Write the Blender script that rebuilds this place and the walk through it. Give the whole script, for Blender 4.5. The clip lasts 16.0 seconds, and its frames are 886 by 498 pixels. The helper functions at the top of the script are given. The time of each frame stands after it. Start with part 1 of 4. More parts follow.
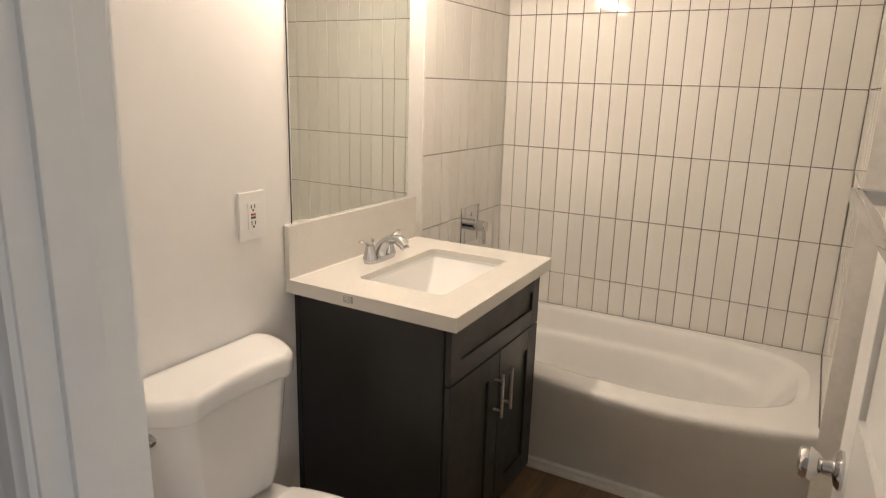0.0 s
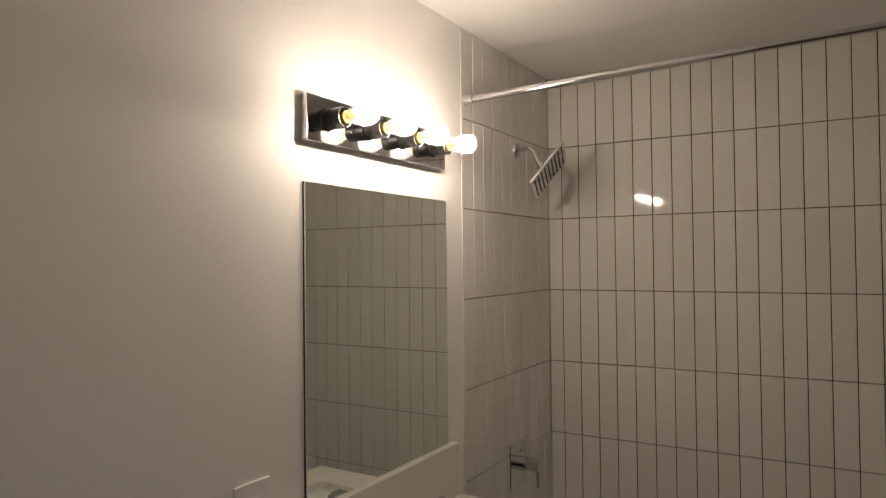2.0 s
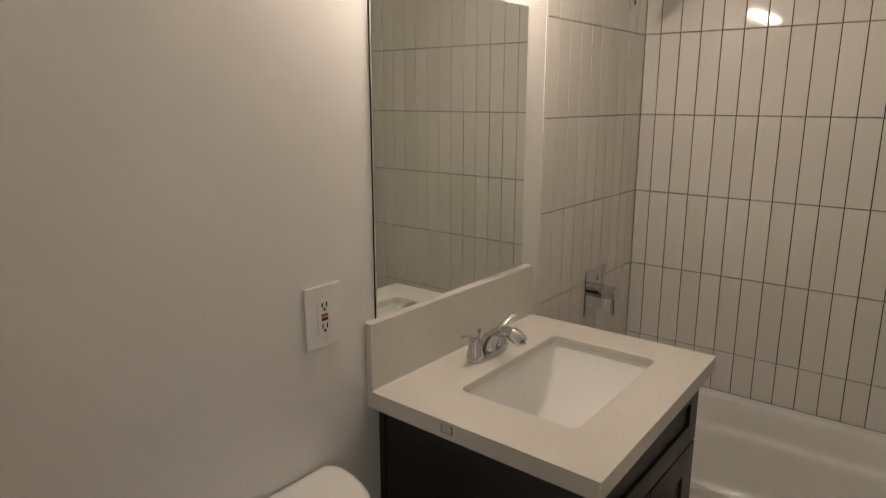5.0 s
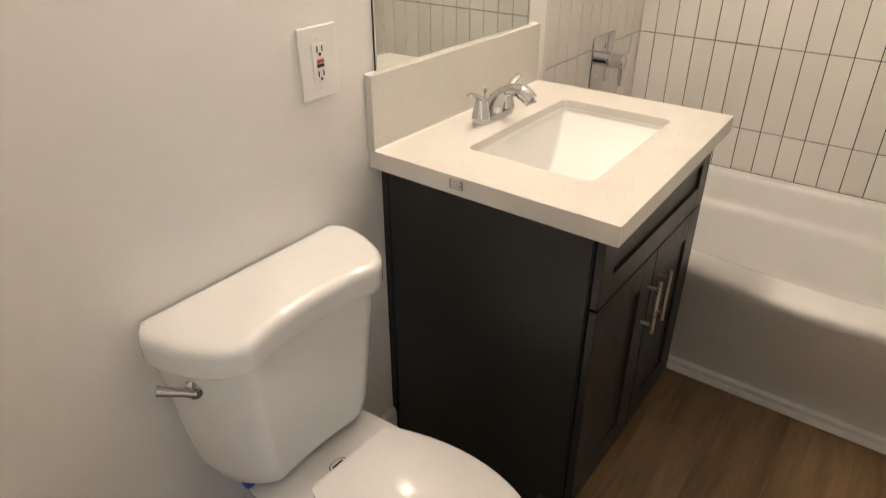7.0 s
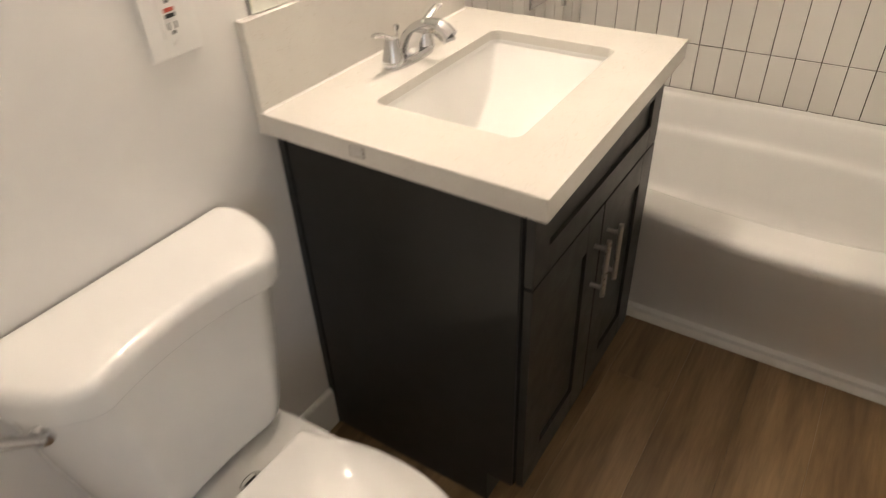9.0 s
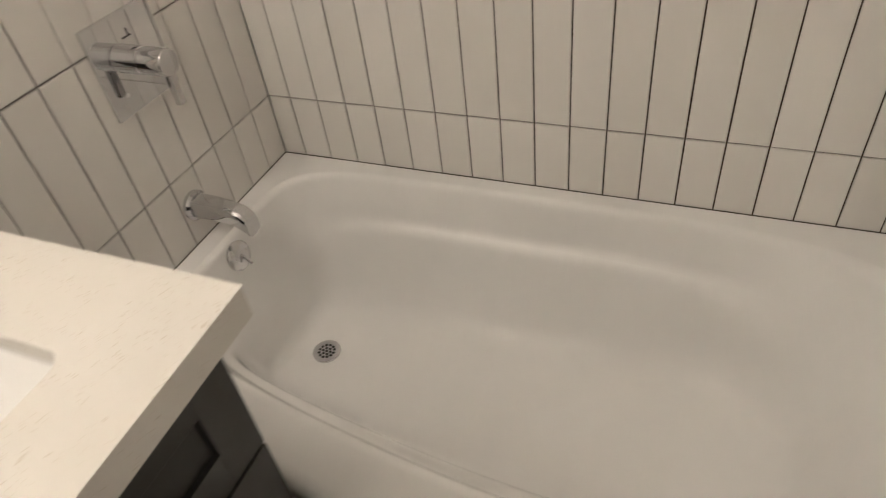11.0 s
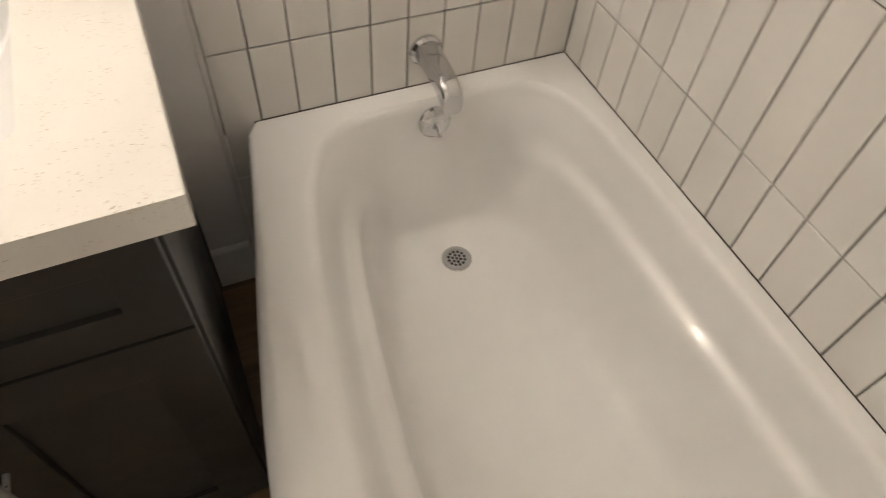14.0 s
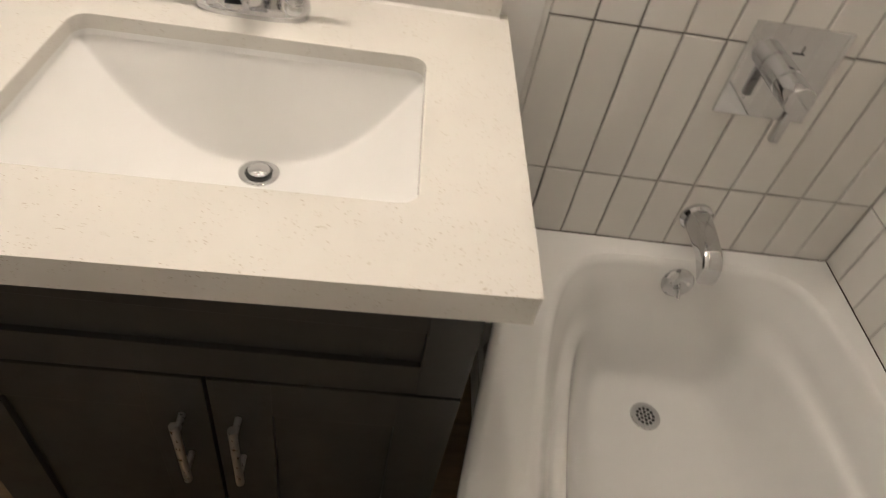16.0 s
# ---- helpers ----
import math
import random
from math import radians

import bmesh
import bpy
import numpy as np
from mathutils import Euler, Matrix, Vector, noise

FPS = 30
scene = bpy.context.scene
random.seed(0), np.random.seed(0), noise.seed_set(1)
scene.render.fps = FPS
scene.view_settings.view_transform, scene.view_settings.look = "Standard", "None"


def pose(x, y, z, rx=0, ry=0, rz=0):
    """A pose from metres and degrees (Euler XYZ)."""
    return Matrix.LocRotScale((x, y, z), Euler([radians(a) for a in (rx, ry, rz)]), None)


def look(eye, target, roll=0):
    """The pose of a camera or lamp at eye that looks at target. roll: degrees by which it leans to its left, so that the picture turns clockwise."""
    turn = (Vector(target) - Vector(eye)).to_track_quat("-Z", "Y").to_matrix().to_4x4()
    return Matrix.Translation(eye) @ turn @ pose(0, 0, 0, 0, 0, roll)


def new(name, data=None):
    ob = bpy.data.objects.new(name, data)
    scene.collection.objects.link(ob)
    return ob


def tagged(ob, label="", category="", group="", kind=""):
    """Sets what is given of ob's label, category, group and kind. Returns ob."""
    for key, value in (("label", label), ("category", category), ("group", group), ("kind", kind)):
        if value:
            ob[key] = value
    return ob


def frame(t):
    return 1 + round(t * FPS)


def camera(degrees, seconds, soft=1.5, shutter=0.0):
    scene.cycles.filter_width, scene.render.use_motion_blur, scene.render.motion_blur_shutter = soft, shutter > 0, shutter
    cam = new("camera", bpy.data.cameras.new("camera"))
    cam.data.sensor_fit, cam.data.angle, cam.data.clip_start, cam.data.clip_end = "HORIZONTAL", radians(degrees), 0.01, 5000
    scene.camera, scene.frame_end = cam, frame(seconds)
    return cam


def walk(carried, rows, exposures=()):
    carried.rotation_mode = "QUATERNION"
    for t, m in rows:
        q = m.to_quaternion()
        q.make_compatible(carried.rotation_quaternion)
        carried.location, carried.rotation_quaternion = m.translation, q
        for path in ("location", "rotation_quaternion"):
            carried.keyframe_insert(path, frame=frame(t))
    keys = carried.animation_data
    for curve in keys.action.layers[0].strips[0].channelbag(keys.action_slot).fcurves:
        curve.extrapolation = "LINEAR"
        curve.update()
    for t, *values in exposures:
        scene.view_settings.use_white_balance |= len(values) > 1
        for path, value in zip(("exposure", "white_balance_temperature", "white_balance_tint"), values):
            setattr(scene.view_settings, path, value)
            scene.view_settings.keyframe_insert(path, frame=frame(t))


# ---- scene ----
cam = camera(67.9, 16.0, soft=1.0, shutter=0.45)
PATH = [
    (0, (1.391, -3.043, 1.532), (0.436, -1.353, 1.05), 1.6),
    (0.5, (1.35, -2.975, 1.564), (0.366, -1.281, 1.162), 0.7),
    (1, (1.243, -2.876, 1.615), (0.225, -1.175, 1.347), 0.1),
    (1.5, (1.123, -2.767, 1.659), (0.098, -1.053, 1.557), -0.2),
    (2, (1.077, -2.699, 1.691), (0.05, -0.983, 1.726), -0.6),
    (2.5, (1.084, -2.653, 1.703), (0.017, -0.963, 1.788), -0.7),
    (3, (1.103, -2.638, 1.694), (-0.051, -1.008, 1.801), -0.8),
    (3.5, (1.085, -2.631, 1.662), (-0.103, -1.022, 1.659), -0.9),
    (3.7, (1.088, -2.63, 1.648), (-0.117, -1.035, 1.586), -0.9),
    (5.8, (1.019, -2.609, 1.57), (-0.12, -1.107, 0.903), 0.7),
    (6, (1.007, -2.616, 1.543), (-0.11, -1.123, 0.821), 0.8),
    (6.5, (0.989, -2.607, 1.509), (-0.094, -1.168, 0.639), 0.6),
    (7, (0.982, -2.605, 1.474), (-0.06, -1.211, 0.489), 0.0),
    (7.5, (0.962, -2.62, 1.445), (-0.026, -1.257, 0.366), -0.4),
    (8, (0.948, -2.634, 1.422), (-0.013, -1.297, 0.288), -1.1),
    (8.5, (0.948, -2.584, 1.429), (0.013, -1.264, 0.253), -2.0),
    (9, (0.945, -2.345, 1.448), (0.032, -1.016, 0.266), -2.8),
    (9.5, (0.967, -2.08, 1.468), (0.1, -0.713, 0.293), -5.3),
    (10, (0.953, -1.765, 1.415), (0.271, -0.289, 0.25), -6.7),
    (12.3, (1.086, -0.79, 1.378), (0.371, 0.258, -0.169), -8.3),
    (12.5, (1.064, -0.775, 1.388), (0.3, 0.222, -0.169), -5.8),
    (13, (1.043, -0.721, 1.377), (0.132, 0.113, -0.196), 0.6),
    (13.5, (1.041, -0.743, 1.369), (0.038, -0.068, -0.224), 4.2),
    (14, (1.027, -0.8, 1.373), (-0.048, -0.234, -0.215), 5.7),
    (14.5, (1.021, -0.845, 1.379), (-0.123, -0.385, -0.196), 6.7),
    (15, (1.031, -0.886, 1.409), (-0.155, -0.525, -0.160), 8.4),
    (15.5, (1.025, -0.943, 1.404), (-0.266, -0.676, -0.101), 9.7),
    (16, (1.013, -0.999, 1.414), (-0.38, -0.798, -0.006), 12.1),
]
walk(cam, [(t, look(eye, target, roll)) for t, eye, target, roll in PATH],
     exposures=[(0.0, 1.65, 6650, 11), (0.5, 1.6, 6650, 11), (1.0, 1.2, 6650, 11), (1.5, 0.4, 6650, 11), (2.0, -0.1, 6650, 11), (2.5, -0.25, 6650, 11),
                (3.0, -0.6, 6650, 11), (3.7, -0.82, 6650, 11), (5.8, 1.22, 6550, 10), (6.0, 1.3, 6550, 10), (6.5, 1.6, 6520, 10), (7.5, 1.72, 6550, 10), (8.5, 1.78, 6550, 10), (9.0, 1.75, 6550, 10), (9.5, 1.65, 6350, 10), (10.0, 1.38, 6200, 9),
                (12.3, 1.85, 6100, 9), (12.5, 1.98, 6100, 9), (13.0, 2.48, 6000, 9), (13.5, 2.35, 5950, 9), (14.0, 1.74, 6120, 9), (14.5, 1.62, 6130, 9), (15.5, 1.54, 6130, 9), (16.0, 1.40, 6130, 9)])

# ---- plan (metres): mirror wall is x = 0, tiled back wall is y = 0, floor is z = 0 ----
RIGHT = 1.515          # tiled face of the wall at the head of the tub
RIGHT_PAINT = 1.60     # painted part of the same wall
DOOR_IN, DOOR_OUT = -2.60, -2.72   # the two faces of the wall with the doorway
CEIL = 2.479
TILE_W, TILE_H = 0.0765, 0.3065
ROW0 = 0.640           # first horizontal joint above the tub
TUB_Z = 0.475
TILE_EDGE = -0.765
VY0, VY1 = -1.577, -0.830   # worktop
CZ = 0.935                  # worktop height

# ---- world and light ----
world = bpy.data.worlds.new("world")
scene.world = world
world.use_nodes = True
wn = world.node_tree.nodes
sky = wn.new("ShaderNodeTexSky")
sky.sky_type = "NISHITA"
sky.sun_disc = False
sky.sun_elevation = radians(35)
world.node_tree.links.new(sky.outputs[0], wn["Background"].inputs[0])
wn["Background"].inputs[1].default_value = 0.1

# daylight through the hall window behind the walker
hall_day = bpy.data.lights.new("hall_window_daylight", "AREA")
hall_day.shape, hall_day.size, hall_day.size_y = "RECTANGLE", 1.1, 1.2
hall_day.energy, hall_day.color = 2.4, (1.0, 0.935, 0.90)
hd = new("hall_window_daylight", hall_day)
hd.matrix_world = look((2.72, -3.8, 1.5), (1.0, -3.0, 1.4))

BULB_POWER = 325.0


# ---- materials ----
def material(name, base, rough=0.5, metal=0.0, spec=0.5):
    m = bpy.data.materials.new(name)
    m.use_nodes = True
    b = m.node_tree.nodes["Principled BSDF"]
    b.inputs["Base Color"].default_value = (*base, 1)
    b.inputs["Roughness"].default_value = rough
    b.inputs["Metallic"].default_value = metal
    b.inputs["Specular IOR Level"].default_value = spec
    return m


def node(m, kind, **sets):
    n = m.node_tree.nodes.new(kind)
    for k, v in sets.items():
        n.inputs[k.replace("_", " ")].default_value = v
    return n


def link(m, a, b):
    m.node_tree.links.new(a, b)


def bsdf(m):
    return m.node_tree.nodes["Principled BSDF"]


def world_coords(m, scale=(1, 1, 1)):
    g = m.node_tree.nodes.new("ShaderNodeNewGeometry")
    p = m.node_tree.nodes.new("ShaderNodeMapping")
    p.inputs["Scale"].default_value = scale
    link(m, g.outputs["Position"], p.inputs["Vector"])
    return p.outputs["Vector"]


def ramp(m, fac, stops):
    r = m.node_tree.nodes.new("ShaderNodeValToRGB")
    while len(r.color_ramp.elements) < len(stops):
        r.color_ramp.elements.new(0.5)
    for e, (at, col) in zip(r.color_ramp.elements, stops):
        e.position, e.color = at, (*col, 1)
    link(m, fac, r.inputs["Fac"])
    return r.outputs["Color"]


def grain(m, scale, detail=4, rough=0.6, vec=None, stretch=(1, 1, 1)):
    n = node(m, "ShaderNodeTexNoise", Scale=scale, Detail=detail, Roughness=rough)
    link(m, vec or world_coords(m, stretch), n.inputs["Vector"])
    return n.outputs["Fac"]


def bump(m, height, strength=0.1, distance=0.002, under=None):
    b = node(m, "ShaderNodeBump", Strength=strength, Distance=distance)
    link(m, height, b.inputs["Height"])
    if under:
        link(m, under, b.inputs["Normal"])
    link(m, b.outputs["Normal"], bsdf(m).inputs["Normal"])
    return b.outputs["Normal"]


def mottled(name, a, b, scale, rough=0.5, rough2=None, metal=0.0, relief=(120, 0.06, 0.001), stretch=(1, 1, 1)):
    """A surface whose colour drifts between two near tones, with fine relief and uneven gloss."""
    m = material(name, a, rough, metal)
    f = grain(m, scale, 5, 0.6, stretch=stretch)
    link(m, ramp(m, f, [(0.3, a), (0.7, b)]), bsdf(m).inputs["Base Color"])
    if rough2 is not None:
        r = node(m, "ShaderNodeMapRange", From_Min=0.3, From_Max=0.7, To_Min=rough, To_Max=rough2)
        link(m, grain(m, scale * 3.1, 3), r.inputs["Value"])
        link(m, r.outputs["Result"], bsdf(m).inputs["Roughness"])
    if relief:
        bump(m, grain(m, relief[0], 3), relief[1], relief[2])
    return m


PAINT = mottled("wall_paint", (0.80, 0.785, 0.765), (0.77, 0.755, 0.735), 2.2, 0.45, 0.58, relief=(260, 0.12, 0.0008))
CEILING_PAINT = mottled("ceiling_paint", (0.80, 0.79, 0.77), (0.76, 0.75, 0.73), 1.5, 0.8, relief=(180, 0.25, 0.001))
TRIM_PAINT = mottled("trim_paint", (0.80, 0.80, 0.79), (0.77, 0.77, 0.76), 3.0, 0.3, 0.42, relief=(60, 0.05, 0.001))
GROUT = mottled("dark_grout", (0.050, 0.037, 0.028), (0.090, 0.069, 0.053), 60, 0.9, relief=(500, 0.3, 0.001))
PORCELAIN = mottled("white_porcelain", (0.80, 0.795, 0.78), (0.78, 0.775, 0.76), 3, 0.02, 0.04, relief=(9, 0.012, 0.002))
ENAMEL = mottled("tub_enamel", (0.78, 0.775, 0.76), (0.75, 0.745, 0.73), 4, 0.02, 0.04, relief=(10, 0.012, 0.002))
SEAT_PLASTIC = mottled("seat_plastic", (0.80, 0.79, 0.77), (0.79, 0.78, 0.76), 4, 0.012, 0.022, relief=(10, 0.008, 0.002))
PLATE_PLASTIC = material("switch_plate_plastic", (0.80, 0.79, 0.77), 0.35)
CHROME = mottled("chrome", (0.66, 0.66, 0.67), (0.61, 0.61, 0.62), 6, 0.025, 0.06, 1.0, relief=None)
STEEL = mottled("brushed_steel", (0.62, 0.61, 0.60), (0.54, 0.53, 0.52), 40, 0.25, 0.4, 1.0, relief=None)
BRASS = material("brass", (0.75, 0.52, 0.16), 0.3, 1.0)
BLACK = material("black_plastic", (0.012, 0.012, 0.012), 0.3)
RUBBER = material("dark_rubber", (0.03, 0.03, 0.03), 0.6)
RED = material("red_button", (0.45, 0.06, 0.03), 0.4)
BLUE = material("blue_plastic", (0.03, 0.05, 0.30), 0.4)
INK = material("grey_ink", (0.25, 0.23, 0.21), 0.7)
BRAID = mottled("braided_hose", (0.30, 0.29, 0.28), (0.18, 0.17, 0.165), 400, 0.4, metal=0.6, relief=(900, 0.4, 0.001))
CAULK = mottled("grey_caulk", (0.04, 0.030, 0.024), (0.085, 0.067, 0.054), 25, 0.7, relief=None)
WHITE_CAULK = mottled("white_caulk", (0.72, 0.70, 0.67), (0.62, 0.60, 0.57), 20, 0.5, relief=None)

# glazed wall tile: each piece its own tone, gently wavy glaze
TILE = material("glazed_tile", (0.72, 0.70, 0.66), 0.1)
info = TILE.node_tree.nodes.new("ShaderNodeObjectInfo")
link(TILE, ramp(TILE, info.outputs["Random"], [(0.0, (0.74, 0.72, 0.685)), (0.5, (0.715, 0.695, 0.66)), (1.0, (0.69, 0.67, 0.63))]),
     bsdf(TILE).inputs["Base Color"])
r_ = node(TILE, "ShaderNodeMapRange", From_Min=0.3, From_Max=0.7, To_Min=0.03, To_Max=0.075)
link(TILE, grain(TILE, 9, 3), r_.inputs["Value"])
link(TILE, r_.outputs["Result"], bsdf(TILE).inputs["Roughness"])
bump(TILE, grain(TILE, 7, 2), 0.08, 0.004)

# dark grey painted cabinet
CABINET = mottled("cabinet_paint", (0.0228, 0.0226, 0.0200), (0.0185, 0.0184, 0.0162), 5, 0.36, 0.46, relief=(220, 0.08, 0.001), stretch=(1, 1, 0.3))
# near-black version of the cabinet colour: shade in the gaps, put into the paint
CABINET_GAP_SHADE = material("cabinet_shadow_gap", (0.012, 0.012, 0.011), 0.8)

# quartz worktop: cream with small flecks
QUARTZ = material("quartz", (0.74, 0.69, 0.60), 0.15)
fl = node(QUARTZ, "ShaderNodeTexVoronoi", Scale=290.0, Randomness=1.0)
fv = world_coords(QUARTZ, (1.0, 0.45, 1.0))
fw = node(QUARTZ, "ShaderNodeTexNoise", Scale=60.0, Detail=2.0)
link(QUARTZ, fv, fw.inputs["Vector"])
mixv = node(QUARTZ, "ShaderNodeVectorMath")
mixv.operation = "MULTIPLY_ADD"
mixv.inputs[1].default_value = (0.02, 0.02, 0.02)
link(QUARTZ, fw.outputs["Color"], mixv.inputs[0])
link(QUARTZ, fv, mixv.inputs[2])
link(QUARTZ, mixv.outputs["Vector"], fl.inputs["Vector"])
sparse = grain(QUARTZ, 38, 3)
fleck = node(QUARTZ, "ShaderNodeMath")
fleck.operation = "MULTIPLY"
near = ramp(QUARTZ, fl.outputs["Distance"], [(0.10, (1, 1, 1)), (0.22, (0, 0, 0))])
some = ramp(QUARTZ, sparse, [(0.43, (0, 0, 0)), (0.55, (1, 1, 1))])
link(QUARTZ, near, fleck.inputs[0])
link(QUARTZ, some, fleck.inputs[1])
cloud = ramp(QUARTZ, grain(QUARTZ, 6, 4), [(0.3, (0.670, 0.650, 0.608)), (0.7, (0.640, 0.617, 0.572))])
qm = QUARTZ.node_tree.nodes.new("ShaderNodeMix")
qm.data_type = "RGBA"
link(QUARTZ, fleck.outputs[0], qm.inputs[0])
link(QUARTZ, cloud, qm.inputs[6])
qm.inputs[7].default_value = (0.42, 0.365, 0.285, 1)
link(QUARTZ, qm.outputs[2], bsdf(QUARTZ).inputs["Base Color"])

# wood-look planks, grain along y
WOOD = material("wood_plank", (0.22, 0.14, 0.08), 0.42)
oi = WOOD.node_tree.nodes.new("ShaderNodeObjectInfo")
shift = node(WOOD, "ShaderNodeVectorMath")
shift.operation = "MULTIPLY_ADD"
shift.inputs[1].default_value = (7, 13, 0)
cmb = WOOD.node_tree.nodes.new("ShaderNodeCombineXYZ")
for i in range(3):
    link(WOOD, oi.outputs["Random"], cmb.inputs[i])
link(WOOD, cmb.outputs[0], shift.inputs[0])
link(WOOD, world_coords(WOOD, (6.5, 0.6, 1)), shift.inputs[2])
g1 = grain(WOOD, 1.6, 6, 0.62, shift.outputs[0])
g2 = grain(WOOD, 9.0, 4, 0.6, shift.outputs[0])
wcol = ramp(WOOD, g1, [(0.25, (0.100, 0.064, 0.033)), (0.45, (0.205, 0.132, 0.064)), (0.62, (0.285, 0.190, 0.098)), (0.8, (0.165, 0.103, 0.050))])
wm = WOOD.node_tree.nodes.new("ShaderNodeMix")
wm.data_type, wm.blend_type = "RGBA", "MULTIPLY"
wm.inputs[0].default_value = 0.42
link(WOOD, wcol, wm.inputs[6])
link(WOOD, ramp(WOOD, g2, [(0.32, (0.42, 0.38, 0.35)), (0.58, (1, 1, 1))]), wm.inputs[7])
link(WOOD, wm.outputs[2], bsdf(WOOD).inputs["Base Color"])
bump(WOOD, g2, 0.15, 0.001)

# mirror and bulb glass
MIRROR = material("mirror_silver", (0.86, 0.90, 0.86), 0.01, 1.0)
GLOWING_GLASS = material("clear_glass_added_glow", (1, 1, 1), 0.0)
bsdf(GLOWING_GLASS).inputs["Alpha"].default_value = 0.15
# faint emission on the clear envelope imitates glare round the filament
bsdf(GLOWING_GLASS).inputs["Emission Color"].default_value = (1.0, 0.85, 0.68, 1.0)
bsdf(GLOWING_GLASS).inputs["Emission Strength"].default_value = 0.8
GLOW = material("bulb_filament_glow", (1, 1, 1), 0.5)
bsdf(GLOW).inputs["Emission Color"].default_value = (1.0, 0.835, 0.68, 1)
bsdf(GLOW).inputs["Emission Strength"].default_value = BULB_POWER


# ---- mesh helpers ----
def weigh_normals(me, limit=42):
    """Corner normals weighted by face area, so that large flat faces stay flat beside rounded edges."""
    faces = [(p.normal.copy(), p.area) for p in me.polygons]
    around = [[] for _ in me.vertices]
    for p in me.polygons:
        for v in p.vertices:
            around[v].append(p.index)
    cut = math.cos(radians(limit))
    out = []
    for p in me.polygons:
        for v in p.vertices:
            total = Vector((0, 0, 0))
            for k in around[v]:
                if faces[k][0].dot(faces[p.index][0]) > cut:
                    total += faces[k][0] * (faces[k][1] + 1e-9)
            out.append(total.normalized() if total.length > 1e-12 else faces[p.index][0])
    me.normals_split_custom_set(out)


def mesh_of(bm, name, mat, smooth=True):
    bmesh.ops.recalc_face_normals(bm, faces=bm.faces)
    me = bpy.data.meshes.new(name)
    bm.to_mesh(me)
    bm.free()
    me.materials.append(mat)
    if smooth:
        me.shade_smooth()
        weigh_normals(me)
    return me


def part(name, bm, mat, parent, label="", smooth=True):
    ob = new(name, mesh_of(bm, name, mat, smooth))
    ob.parent = parent
    ob.matrix_parent_inverse = parent.matrix_world.inverted() if parent.parent is None else Matrix()
    return tagged(ob, label)


def thing(name, label, category, group=""):
    return tagged(new(name), label, category, group)


def setting(name, bm, mat, label, smooth=True):
    return tagged(new(name, mesh_of(bm, name, mat, smooth)), label, "", "", "structure")


def box(x0, x1, y0, y1, z0, z1, bevel=0.0, bm=None, segments=2):
    bm = bm or bmesh.new()
    made = bmesh.ops.create_cube(bm, size=1.0)["verts"]
    for v in made:
        v.co = Vector((x0 if v.co.x < 0 else x1, y0 if v.co.y < 0 else y1, z0 if v.co.z < 0 else z1))
    if bevel:
        edges = list({e for v in made for e in v.link_edges})
        bmesh.ops.bevel(bm, geom=edges, offset=bevel, segments=segments, profile=0.6, affect="EDGES")
    return bm


def loft(rings, cap_start=True, cap_end=True, bm=None, closed=True):
    """A skin over rings of equally many points."""
    bm = bm or bmesh.new()
    rows = [[bm.verts.new(p) for p in ring] for ring in rings]
    n = len(rows[0])
    for a, b in zip(rows, rows[1:]):
        for i in range(n if closed else n - 1):
            j = (i + 1) % n
            bm.faces.new((a[i], a[j], b[j], b[i]))
    if cap_start:
        bm.faces.new(list(reversed(rows[0])))
    if cap_end:
        bm.faces.new(rows[-1])
    return bm


def frame_of(axis):
    w = Vector(axis).normalized()
    u = w.orthogonal().normalized()
    return u, w.cross(u), w


def lathe(profile, at, axis=(0, 0, 1), n=32, bm=None):
    """profile: (radius, distance along the axis)."""
    u, v, w = frame_of(axis)
    at = Vector(at)
    rings = [[at + w * h + (u * math.cos(k * math.tau / n) + v * math.sin(k * math.tau / n)) * max(r, 1e-4) for k in range(n)]
             for r, h in profile]
    return loft(rings, bm=bm)


def tube(points, radii, n=16, bm=None, flat=1.0, up=(0, 0, 1)):
    """A round (or flattened) tube along points; radii may be one number."""
    pts = [Vector(p) for p in points]
    if not isinstance(radii, (list, tuple)):
        radii = [radii] * len(pts)
    rings = []
    for i, p in enumerate(pts):
        d = (pts[min(i + 1, len(pts) - 1)] - pts[max(i - 1, 0)]).normalized()
        s = d.cross(Vector(up))
        s = s.normalized() if s.length > 1e-3 else d.orthogonal().normalized()
        q = s.cross(d).normalized()
        rings.append([p + s * math.cos(k * math.tau / n) * radii[i] + q * math.sin(k * math.tau / n) * radii[i] * flat for k in range(n)])
    return loft(rings, bm=bm)


def curve_points(ctrl, n=24):
    """Catmull-Rom through control points."""
    c = [Vector(p) for p in ctrl]
    c = [c[0] * 2 - c[1]] + c + [c[-1] * 2 - c[-2]]
    out = []
    seg = len(c) - 3
    for k in range(n + 1):
        f = k / n * seg
        i = min(int(f), seg - 1)
        t = f - i
        a, b, d, e = c[i:i + 4]
        out.append(0.5 * ((2 * b) + (d - a) * t + (2 * a - 5 * b + 4 * d - e) * t * t + (3 * b - a - 3 * d + e) * t ** 3))
    return out


# ---- the large structure ----
def wall_slab(name, x0, x1, y0, y1, z0, z1, label, mat=PAINT):
    return setting(name, box(x0, x1, y0, y1, z0, z1), mat, label, smooth=False)


